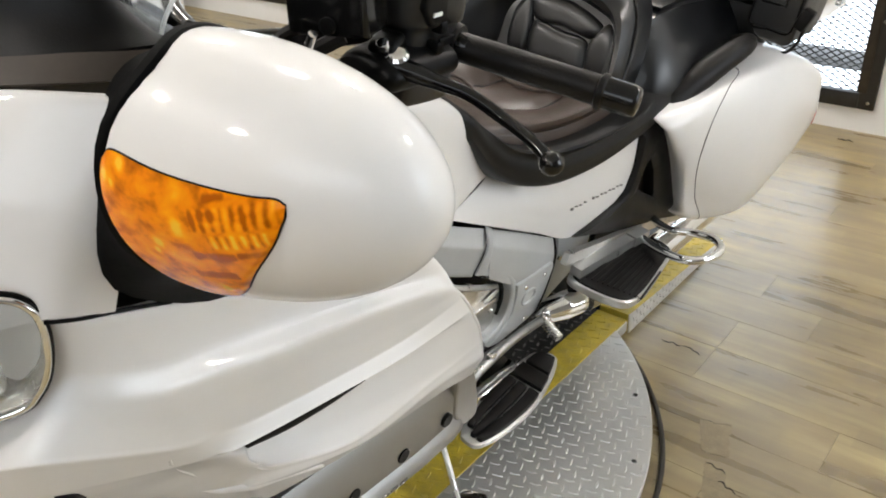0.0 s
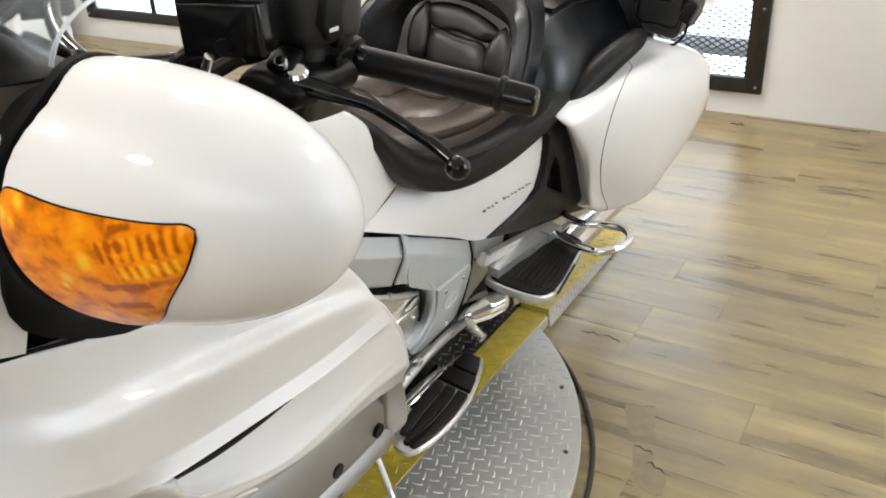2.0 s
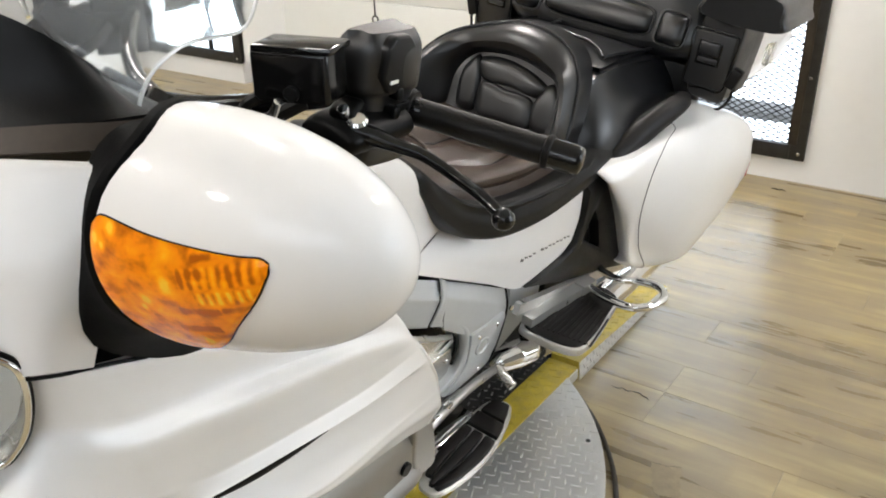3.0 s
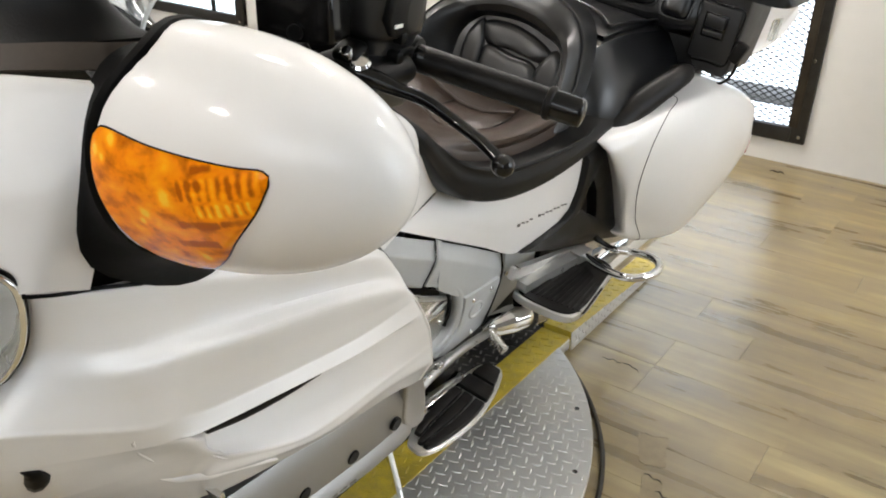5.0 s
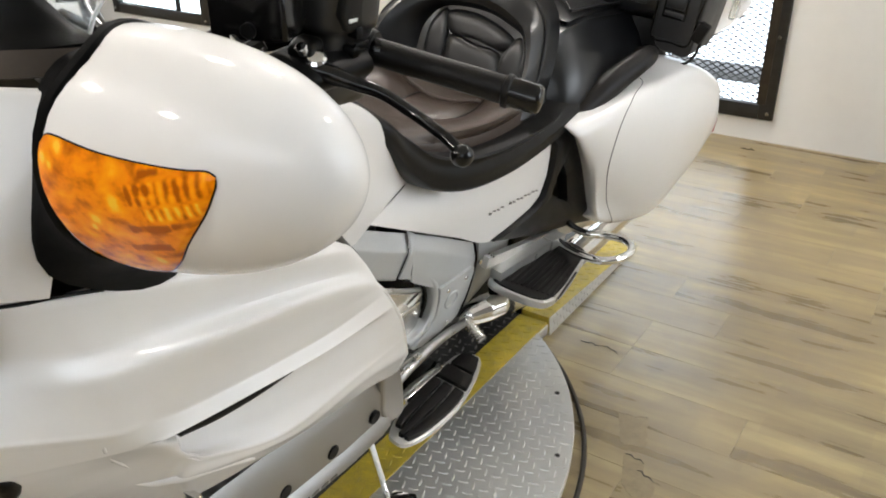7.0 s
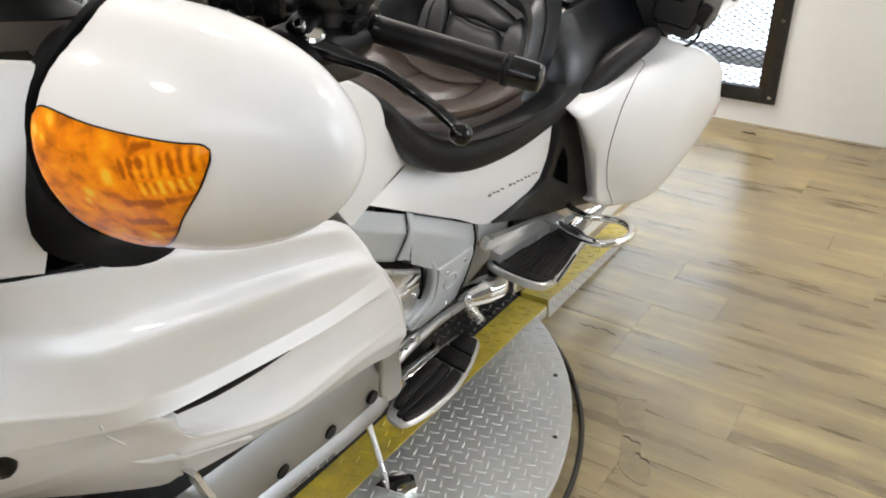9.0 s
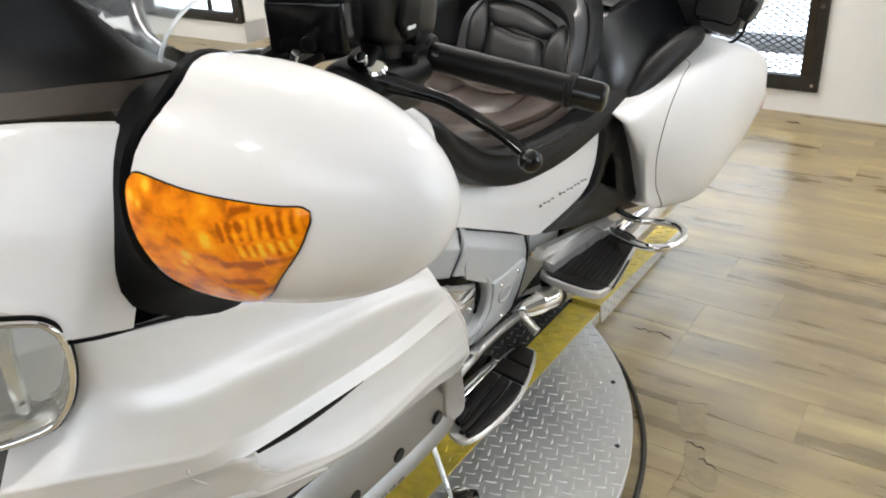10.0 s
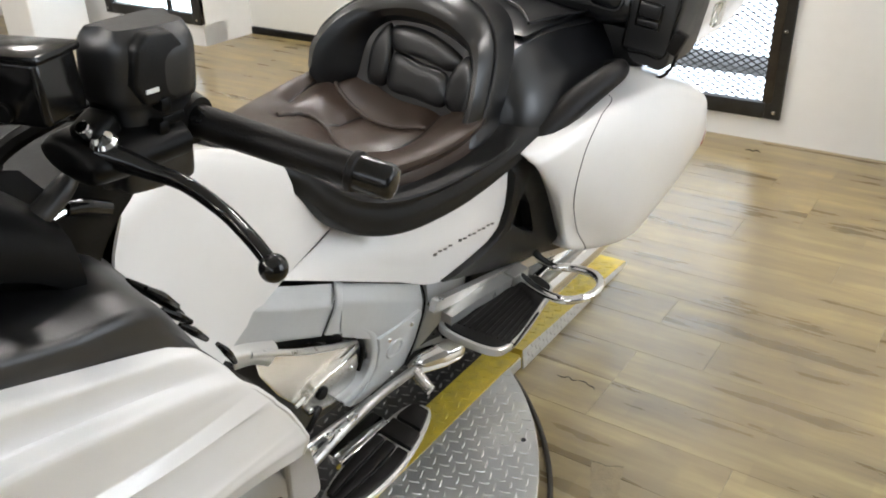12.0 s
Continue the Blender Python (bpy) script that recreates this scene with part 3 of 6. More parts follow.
# Unseen window and glowing sheet, assumed here as the frontal light.
south = tagged(thing("window_4", "unseen high window assumed in the end wall for frontal light", "window", (0, 0, 0)), kind="structure")
for k in range(5):
    xx = SOUTH[0] + 0.03 + (SOUTH[1] - SOUTH[0] - 0.06) * k / 4
    part("mullion", solid(xx - 0.03, xx + 0.03, Y0 - 0.12, Y0 - 0.06, SOUTH[2], SOUTH[3], 0.004), STEEL, south)
for zz in (SOUTH[2] + 0.03, SOUTH[3] - 0.03):
    part("rail", solid(SOUTH[0] + 0.06, SOUTH[1] - 0.06, Y0 - 0.12, Y0 - 0.06, zz - 0.03, zz + 0.03, 0.004), STEEL, south)
setting("backdrop", solid(SOUTH[0] - 2, SOUTH[1] + 0.8, Y0 - 0.95, Y0 - 0.9, -0.2, 4.2), SOUTHGLOW, "unseen glowing sheet added as daylight", "daylight")

for lx, ly, power in LAMPS:
    lamp = thing("ceiling_light", "unseen round white high-bay ceiling light, switched on", "ceiling light", (lx, ly, CEIL), group="ceiling lights")
    part("stem", tube([(0, 0, 0), (0, 0, -0.12)], 0.02, 10, 3), STEEL, lamp, "dark stem")
    part("shade", loft([[(r * math.cos(2 * math.pi * k / 16), r * math.sin(2 * math.pi * k / 16), z) for k in range(16)] for r, z in ((0.07, -0.10), (0.10, -0.14), (0.19, -0.21), (0.20, -0.235))], 32, 10), DOORWHITE, lamp, "white metal shade")
    part("lens", disc((0, 0, -0.24), (0, 0, -1), 0.17, 0.012, 32), TUBEGLOW, lamp, "glowing lens")

# ---- turntable ----
TABLE_Z = 0.05
TC, TR = (-0.32, 1.264), 0.972
LANE = (0.17, 0.268)          # inner and outer edge of the yellow line
END_Y = 2.105                 # where the lane meets the ramp

turntable = thing("turntable", "round bright tread plate motorcycle turntable on the floor", "turntable", (TC[0], TC[1], 0))


def circle_plate(z0, z1, radius, seg=160):
    pts = []
    for i in range(seg):
        a = 2 * math.pi * i / seg
        pts.append((radius * math.cos(a), radius * math.sin(a)))
    return prism(pts, "z", z0, z1, 0.002, 1)


part("base_ring", circle_plate(0.0, 0.028, TR - 0.03), STEEL, turntable, "dark steel base ring")
part("top_plate", circle_plate(0.028, TABLE_Z - 0.0005, TR), PLATE, turntable, "bright tread plate")
lane_c = TC[0]
half_in, half_out = LANE[0] - lane_c, LANE[1] - lane_c
ya, yb = -1.0, END_Y - TC[1]
part("black_lane", solid(-half_in, half_in, -0.80, yb, TABLE_Z - 0.004, TABLE_Z + 0.0015), TREADBLACK, turntable, "black painted tread lane", smooth=False)
part("yellow_line", solid(half_in, half_out, -0.76, yb, TABLE_Z - 0.004, TABLE_Z + 0.0017), YELLOW, turntable, "worn yellow painted line", smooth=False)
part("yellow_line", solid(-half_out, -half_in, -0.76, yb, TABLE_Z - 0.004, TABLE_Z + 0.0017), YELLOW, turntable, "worn yellow painted line", smooth=False)
part("end_tab", solid(half_out - 0.10, half_out + 0.004, yb - 0.17, yb, 0.012, TABLE_Z - 0.0045, 0.002), PLATE, turntable)

LUG = []
for i in range(7):
    t = -1 + 2 * i / 6
    LUG.append((t * 0.0140, 0.0033 * (1 - t * t)))


def lugs(inside, x0, x1, y0, y1, zf, pitch=0.028):
    """Raised lens-shaped lugs in two crossing directions over an area."""
    verts, faces = [], []
    ny, nx = int((y1 - y0) / pitch), int((x1 - x0) / pitch)
    for j in range(ny):
        for i in range(nx):
            cx, cy = x0 + (i + 0.5) * pitch, y0 + (j + 0.5) * pitch
            if not inside(cx, cy):
                continue
            ang = radians(20) if (i + j) % 2 else radians(110)
            ca, sa = math.cos(ang), math.sin(ang)
            b = len(verts)
            lo = [(x, w) for x, w in LUG] + [(x, -w) for x, w in LUG[-2:0:-1]]
            for x, w in lo:
                verts.append((cx + x * ca - w * sa, cy + x * sa + w * ca, zf(cx, cy)))
            for x, w in lo:
                x, w = x * 0.72, w * 0.4
                verts.append((cx + x * ca - w * sa, cy + x * sa + w * ca, zf(cx, cy) + 0.0022))
            k = len(lo)
            for q in range(k):
                faces.append((b + q, b + (q + 1) % k, b + k + (q + 1) % k, b + k + q))
            faces.append(tuple(b + k + q for q in range(k)))
    return verts, faces


def lug_part(name, vf, material, parent):
    me = bpy.data.meshes.new(name)
    me.from_pydata(vf[0], [], vf[1])
    me.materials.append(material)
    ob = new(name, me)
    ob.parent = parent
    return tagged(ob, kind="stuff")


def on_plate(x, y):
    return math.hypot(x, y) < TR - 0.012 and half_out + 0.006 < x


lug_part("plate_tread", lugs(on_plate, half_out, TR, -0.9, 0.9, lambda x, y: TABLE_Z - 0.0006, 0.0285), PLATE, turntable)
lug_part("lane_tread", lugs(lambda x, y: x < half_in - 0.006 and y < yb - 0.01, -half_in + 0.15, half_in, -0.5, yb, lambda x, y: TABLE_Z + 0.0014, 0.0285), WORN, turntable)
lug_part("line_tread", lugs(lambda x, y: half_in + 0.004 < x < half_out - 0.004 and y < yb - 0.01, half_in - 0.0005, half_out + 0.01, -0.6, yb, lambda x, y: TABLE_Z + 0.0016, 0.0285), YELLOW, turntable)
for a in (18, 2, 34):
    part("screw", disc(((TR - 0.035) * math.cos(radians(a)), (TR - 0.035) * math.sin(radians(a)), TABLE_Z), (0, 0, 1), 0.007, 0.004, 12), STEEL, turntable)

# ramp behind the lane
R0, R1 = END_Y + 0.012, 2.87
ramp = thing("loading_ramp", "sloping tread plate loading ramp with yellow edges", "ramp", (lane_c, R0, 0))
rl = R1 - R0


def ramp_plate(x0, x1, lift, material, name, label=""):
    bm = bmesh.new()
    h0, h1 = TABLE_Z + 0.012 + lift, 0.012 + lift
    vs = [bm.verts.new(v) for v in ((x0, 0, 0), (x1, 0, 0), (x1, rl, 0), (x0, rl, 0), (x0, 0, h0), (x1, 0, h0), (x1, rl, h1), (x0, rl, h1))]
    for f in ((0, 1, 2, 3), (4, 5, 6, 7), (0, 1, 5, 4), (1, 2, 6, 5), (2, 3, 7, 6), (3, 0, 4, 7)):
        bm.faces.new([vs[k] for k in f])
    part(name, bm, material, ramp, label, smooth=False)


ramp_plate(-half_in, half_in, 0, TREADBLACK, "black_tread", "black painted tread")
ramp_plate(half_in + 0.0005, half_out, 0.001, YELLOW, "yellow_edge", "worn yellow painted edge")
ramp_plate(-half_out, -half_in - 0.0005, 0.001, YELLOW, "yellow_edge", "worn yellow painted edge")
side = bmesh.new()
SH = 0.062
q = [side.verts.new(v) for v in ((half_out, 0, 0), (half_out + 0.006, 0.0, 0), (half_out + 0.004, rl, 0), (half_out, rl, 0), (half_out, 0, SH), (half_out, rl, 0.012))]
side.faces.new((q[0], q[1], q[4]))
side.faces.new((q[1], q[2], q[5], q[4]))
side.faces.new((q[2], q[3], q[5]))
part("side_plate", side, PLATE, ramp, "bright tread side plate", smooth=False)
v2, f2 = lugs(lambda x, y: True, 0.0, 0.072, 0.02, rl - 0.05, lambda x, y: 0.0, 0.0235)
v3 = []
for x, y, z in v2:
    k = min(1.0, x / 0.076)
    v3.append((half_out + 0.006 * k + z + 0.0002, y, SH * (1 - k) * (1 - 0.8 * y / rl) + 0.001))
lug_part("side_tread", (v3, f2), PLATE, ramp)
v4, f4 = lugs(lambda x, y: half_in + 0.006 < x < half_out - 0.004, half_in, half_out + 0.01, 0.01, rl - 0.03, lambda x, y: TABLE_Z + 0.0128 - 0.05 * y / rl)
lug_part("edge_tread", (v4, f4), YELLOW, ramp)

# black cable lying round the table
pts = []
for a in np.linspace(58, -70, 30):
    rr = TR + 0.024 + 0.006 * math.sin(a * 0.09)
    pts.append((TC[0] + rr * math.cos(radians(a)), TC[1] + rr * math.sin(radians(a)), 0.0072))
tagged(part("cable", tube(pts, 0.0068, 10, 120), mat("dusty_rubber", (0.045, 0.039, 0.031), 0.6, 0.0, 0.0, 0.5, 25, 0.2, 300, 0.1, spec=0.3)), "dusty black rubber cable lying round the turntable", "cable")

# ---- motorcycle ----
LEAN = 9.0
bike = thing("motorcycle", "pearl white touring motorcycle leaning on its side stand", "motorcycle", (0, 0, TABLE_Z), (0, LEAN, 0))

# mirror housing with its turn signal
MC = Vector((0.5244, 0.4105, 1.2717))
ME = Matrix(((0.9595, 0.2673, -0.0895), (-0.0396, 0.4423, 0.8960), (0.2790, -0.8561, 0.4349)))
MR = (0.2037, 0.0955, 0.0817)
LOWER = 0.101


def on_mirror(s, b, c, k=1.0):
    return MC + ME @ Vector((s, b, c)) * k


def mirror_shell():
    bm = bmesh.new()
    rings = []
    for i in range(25):
        f = i / 24
        base = -0.014 + (0.2035 + 0.014) * math.sin(f * math.pi / 2)
        row = []
        for j in range(48):
            a = 2 * math.pi * j / 48
            rb = LOWER if math.cos(a) > 0 else MR[1]
            b0 = rb * math.cos(a)
            s = base + (0.019 * math.exp(-((j - 25) / 2.9) ** 2) - 0.36 * b0) * (1 - f) ** 1.5
            k = math.sqrt(max(0.0, 1 - (s / MR[0]) ** 2))
            row.append(on_mirror(s, b0 * k, min(0.072, MR[2] * math.sin(a) * k)))
        rings.append(row)
    grid(bm, rings, wrap_cols=True, cap=True)
    return bm


def front_c(s, b, lift):
    rb = LOWER if b > 0 else MR[1]
    k = 1 - (s / MR[0]) ** 2 - (b / rb) ** 2
    return -MR[2] * math.sqrt(max(0.0, k)) - lift


def lens_patch(top, bottom, lift, n=30, m=16, inset=0.0):
    """A patch that lies on the housing's front, between two curves."""
    a, b = cr([(*p, 0) for p in top], n), cr([(*p, 0) for p in bottom], n)
    g = []
    for i in range(m):
        f = i / (m - 1)
        row = []
        for j in range(n):
            p = a[j].lerp(b[j], inset + (1 - 2 * inset) * f)
            edge = min(1.0, 5 * min(f, 1 - f, (j + 0.4) / n, (n - 0.6 - j) / n) + 0.1)
            row.append(on_mirror(p.x, p.y, front_c(p.x, p.y, lift * edge ** 0.5)))
        g.append(row)
    bm = bmesh.new()
    vs = grid(bm, g)
    flat = {}
    for i in range(m):
        for j in range(n):
            p = a[j].lerp(b[j], inset + (1 - 2 * inset) * i / (m - 1))
            flat[vs[i][j]] = (p.x, p.y)
    uv = bm.loops.layers.uv.new("UVMap")
    for fc in bm.faces:
        for lp in fc.loops:
            lp[uv].uv = flat[lp.vert]
    bmesh.ops.recalc_face_normals(bm, faces=bm.faces)
    bmesh.ops.solidify(bm, geom=bm.faces[:], thickness=0.001)
    return bm


LENS_TOP = [(0.0100, -0.0640), (0.0222, -0.0674), (0.0627, -0.0585), (0.0988, -0.0503), (0.1298, -0.0424), (0.1439, -0.0390), (0.1494, -0.0348)]
LENS_BOTTOM = [(0.0060, -0.0580), (0.0025, -0.0413), (-0.0044, -0.0092), (-0.0076, 0.0212), (-0.003, 0.0470), (0.0180, 0.0580), (0.0450, 0.0530), (0.0820, 0.0300), (0.1072, 0.0082), (0.1343, -0.0141), (0.1476, -0.0300)]
mirror = part("mirror_housing", mirror_shell(), PEARL, bike, "pearl white mirror housing")
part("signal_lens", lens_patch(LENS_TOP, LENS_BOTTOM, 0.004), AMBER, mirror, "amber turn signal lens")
part("lens_gasket", lens_patch([(s - 0.0002, b - 0.0005) for s, b in LENS_TOP], [(s + 0.0007, b + 0.0007) for s, b in LENS_BOTTOM], 0.0012), BLACK, mirror, "black lens seal")
part("mirror_glass", disc(on_mirror(0.055, 0.02, 0.071), ME @ Vector((0, 0, 1)), 0.036, 0.004), MIRRORGLASS, mirror, "mirror glass")


BOOT_FOOT = [(0.470, 1.085), (0.545, 1.13), (0.56, 1.22), (0.52, 1.285), (0.445, 1.315), (0.390, 1.304), (0.362, 1.236), (0.361, 1.148)]


def boot():
    """A moulded rubber foot from the fairing to the housing's open end."""
    foot = cr([(0.455, y, w) for y, w in BOOT_FOOT], 40, True)
    head = []
    for j in range(40):
        a = 2 * math.pi * j / 40
        b0 = (LOWER if math.cos(a) > 0 else MR[1]) * math.cos(a)
        head.append((b0, MR[2] * math.sin(a), 0.017 * math.exp(-((j * 1.2 - 25) / 2.9) ** 2)))

    def at_head(g, back):
        return [on_mirror(-0.014 - 0.36 * b + d + back, b * g, min(0.072, c * g)) for b, c, d in head]

    near = at_head(1.03, -0.006)
    bm = bmesh.new()
    grid(bm, [at_head(0.95, 0.006), at_head(1.015, 0.001), near, [p.lerp(q, 0.5) for p, q in zip(near, foot)], [p.lerp(q, 0.9) for p, q in zip(near, foot)], foot, [q + Vector((-0.03, 0.01, 0)) for q in foot]], wrap_cols=True, cap=True)
    return bm


both_parts = [mirror, part("mirror_boot", boot(), BOOT, bike, "black rubber mirror boot")]

# upper fairing, screen and its black garnish
both_parts.append(part("upper_fairing", skin([
    [(0, 0.26, 1.266), (0.15, 0.275, 1.266), (0.30, 0.325, 1.272), (0.385, 0.364, 1.288), (0.430, 0.394, 1.293)],
    [(0, 0.23, 1.260), (0.15, 0.25, 1.260), (0.30, 0.309, 1.268), (0.390, 0.352, 1.284), (0.446, 0.391, 1.285)],
    [(0, 0.17, 1.17), (0.17, 0.20, 1.18), (0.33, 0.275, 1.20), (0.425, 0.335, 1.215), (0.460, 0.378, 1.215)],
    [(0, 0.16, 1.06), (0.17, 0.19, 1.065), (0.33, 0.255, 1.080), (0.434, 0.308, 1.134), (0.450, 0.362, 1.122)]], 32, 24), PEARL, bike, "pearl white upper fairing"))
both_parts.append(part("fairing_seam", tube([(0.434, 0.310, 1.1305), (0.444, 0.338, 1.1255), (0.450, 0.372, 1.120), (0.455, 0.41, 1.110)], 0.0018, 8, 16), BLACK, bike, "thin dark panel gap"))
# The brown is the floor's reflection, put into the strip's colour.
both_parts.append(part("screen_seal", skin([
    [(0, 0.262, 1.268), (0.15, 0.277, 1.268), (0.30, 0.327, 1.274), (0.395, 0.378, 1.292), (0.434, 0.44, 1.298)],
    [(0, 0.280, 1.286), (0.15, 0.295, 1.286), (0.30, 0.342, 1.292), (0.395, 0.398, 1.311), (0.430, 0.45, 1.316)]], 28, 6), mat("floor_tinted_seal", (0.05, 0.037, 0.027), 0.5, 0, 0, 0.3, 20, spec=0.3), bike, "black screen seal with the floor's brown reflection painted in"))
both_parts.append(part("screen_garnish", skin([
    [(0, 0.281, 1.285), (0.15, 0.296, 1.285), (0.30, 0.343, 1.291), (0.394, 0.399, 1.310), (0.428, 0.451, 1.315)],
    [(0, 0.30, 1.33), (0.16, 0.315, 1.328), (0.29, 0.358, 1.328), (0.375, 0.41, 1.33), (0.41, 0.453, 1.314)],
    [(0, 0.325, 1.40), (0.16, 0.337, 1.395), (0.27, 0.368, 1.39), (0.345, 0.408, 1.372), (0.392, 0.455, 1.312)]], 28, 18), BLACK, bike, "black screen garnish"))


def both_sides(half):
    """A row that runs from one side to the other, from the half that is given from the centre outwards."""
    return [(-u, y, w) for u, y, w in half[:0:-1]] + half


SCREEN_SIDE = [(0.39, 0.463, 1.303), (0.39, 0.472, 1.325), (0.39, 0.486, 1.341), (0.39, 0.509, 1.353), (0.39, 0.532, 1.3565), (0.39, 0.557, 1.356), (0.39, 0.579, 1.357), (0.39, 0.592, 1.367), (0.39, 0.599, 1.382), (0.388, 0.609, 1.408), (0.375, 0.640, 1.49), (0.30, 0.68, 1.66)]
rows = []
for i, (u, y, w) in enumerate(SCREEN_SIDE):
    f = i / (len(SCREEN_SIDE) - 1)
    cy, cw = 0.345 + 0.26 * f, 1.375 + 0.40 * f
    rows.append(both_sides([(0, cy, cw), (u * 0.42, cy + (y - cy) * 0.15, cw + (w - cw) * 0.10), (u * 0.78, cy + (y - cy) * 0.52, cw + (w - cw) * 0.45), (u, y, w)]))
screen = part("windscreen", skin(rows, 48, 60, 0.004), GLASS, bike, "clear windscreen")
screen.visible_shadow = False
for sgn in (1, -1):
    part("screen_edge", tube([(u * sgn, y, w) for u, y, w in SCREEN_SIDE], 0.0018, 8, 90), EDGE, screen, "bright polished screen edge")

# lower fairing with the louvre
# rows of the lower fairing from its top edge down, each from the nose to the rounded end
COWL_TOP = [(0.36, 0.290, 1.105), (0.424, 0.322, 1.126), (0.438, 0.366, 1.116), (0.438, 0.552, 1.072), (0.438, 0.662, 1.0355), (0.438, 0.739, 1.0095), (0.434, 0.792, 0.985)]
COWL_LEDGE = [(0.36, 0.288, 1.100), (0.430, 0.320, 1.122), (0.450, 0.357, 1.119), (0.459, 0.540, 1.064), (0.457, 0.657, 1.027), (0.451, 0.748, 0.995), (0.440, 0.806, 0.966)]
COWL_VALLEY = [(0.36, 0.295, 1.054), (0.430, 0.328, 1.068), (0.450, 0.389, 1.046), (0.448, 0.549, 1.007), (0.445, 0.702, 0.967), (0.443, 0.773, 0.946), (0.441, 0.838, 0.925)]
COWL_RIDGE = [(0.37, 0.285, 1.025), (0.435, 0.318, 1.044), (0.463, 0.385, 1.026), (0.473, 0.534, 1.001), (0.466, 0.690, 0.962), (0.458, 0.782, 0.930), (0.447, 0.855, 0.896)]
COWL_BELLY = [(0.385, 0.250, 0.975), (0.445, 0.290, 1.000), (0.455, 0.404, 0.938), (0.449, 0.507, 0.902), (0.449, 0.613, 0.884), (0.449, 0.753, 0.867), (0.446, 0.881, 0.862)]
COWL_LIP = [(0.368, 0.252, 0.924), (0.427, 0.297, 0.944), (0.440, 0.418, 0.893), (0.457, 0.479, 0.886), (0.460, 0.593, 0.871), (0.459, 0.744, 0.850), (0.446, 0.907, 0.825)]
COWL_UNDER = [(0.357, 0.254, 0.901), (0.418, 0.302, 0.919), (0.430, 0.430, 0.872), (0.405, 0.535, 0.828), (0.410, 0.655, 0.815), (0.428, 0.783, 0.812), (0.444, 0.917, 0.810)]
COWL_FLOOR = [(0.339, 0.260, 0.867), (0.401, 0.310, 0.882), (0.418, 0.443, 0.845), (0.418, 0.530, 0.805), (0.422, 0.672, 0.762), (0.434, 0.810, 0.750), (0.440, 0.944, 0.771)]
COWL_SILL = [(0.307, 0.271, 0.818), (0.373, 0.326, 0.829), (0.408, 0.458, 0.810), (0.4395, 0.552, 0.787), (0.438, 0.684, 0.728), (0.438, 0.848, 0.729), (0.430, 0.980, 0.714)]
COWL_ROLL = [(0.269, 0.288, 0.770), (0.340, 0.346, 0.777), (0.398, 0.472, 0.775), (0.436, 0.532, 0.771), (0.434, 0.707, 0.704), (0.434, 0.864, 0.702), (0.418, 1.012, 0.657)]
COWL_EDGE = [(0.190, 0.325, 0.690), (0.275, 0.388, 0.690), (0.352, 0.524, 0.650), (0.398, 0.584, 0.676), (0.410, 0.756, 0.658), (0.405, 0.919, 0.632), (0.380, 1.046, 0.569)]


def between_rows(a, b, f):
    return [Vector(p).lerp(Vector(q), f) for p, q in zip(a, b)]


FRONT = {id(COWL_UNDER): (0.446, 0.484, 0.863), id(COWL_FLOOR): (0.443, 0.4935, 0.841), id(COWL_SILL): (0.441, 0.5075, 0.8185)}
for row in (COWL_TOP, COWL_LEDGE, COWL_VALLEY, COWL_RIDGE, COWL_BELLY, COWL_LIP, COWL_UNDER, COWL_FLOOR, COWL_SILL, COWL_ROLL, COWL_EDGE):
    row.insert(3, FRONT[id(row)] if id(row) in FRONT else Vector(row[2]).lerp(Vector(row[3]), 0.5))


def rolled(row):
    """A row whose rear end rolls inwards."""
    a = Vector(row[-1])
    return [Vector(p) for p in row[:-1]] + [a + Vector((-0.002, -0.006, 0.002)), a + Vector((-0.010, 0.001, 0)), a + Vector((-0.034, 0.002, 0))]


COWL = [rolled(r) for r in (COWL_TOP, COWL_LEDGE, COWL_VALLEY, COWL_RIDGE, between_rows(COWL_RIDGE, COWL_BELLY, 0.5), between_rows(COWL_RIDGE, COWL_BELLY, 0.9), COWL_BELLY,
        between_rows(COWL_BELLY, COWL_LIP, 0.2), between_rows(COWL_BELLY, COWL_LIP, 0.88), COWL_LIP, between_rows(COWL_LIP, COWL_UNDER, 0.2), COWL_UNDER, COWL_FLOOR, between_rows(COWL_FLOOR, COWL_SILL, 0.8), COWL_SILL, between_rows(COWL_SILL, COWL_ROLL, 0.35), COWL_ROLL, between_rows(COWL_ROLL, COWL_EDGE, 0.3), COWL_EDGE)]
both_parts.append(part("lower_fairing", skin(COWL, 91, 109, 0.005, None, True), PEARL, bike, "pearl white lower fairing with a louvre"))
# A black tube on the surface stands in for a dark leaf-shaped opening.
both_parts.append(part("nose_seal", tube([(0.424, 0.297, 0.938), (0.422, 0.308, 0.929), (0.416, 0.315, 0.913), (0.407, 0.319, 0.896), (0.399, 0.321, 0.880)], [0.001, 0.009, 0.013, 0.011, 0.002], 10, 30), BLACK, bike, "black tube for the dark opening at the nose of the lower fairing"))
both_parts.append(part("cowl_step", tube([(0.4475, 0.399, 0.929), (0.4415, 0.402, 0.912), (0.4255, 0.420, 0.874), (0.4105, 0.450, 0.829), (0.4065, 0.476, 0.795)], [0.001, 0.003, 0.003, 0.0025, 0.001], 8, 40), PEARL, bike, "low curved step in the white panel"))
both_parts.append(part("cowl_roll", tube([(0.394, 0.465, 0.777), (0.399, 0.492, 0.764), (0.423, 0.520, 0.770), (0.425, 0.574, 0.743), (0.428, 0.63, 0.712)], [0.001, 0.008, 0.010, 0.007, 0.002], 12, 40), PEARL, bike, "rounded white lip under the louvre"))
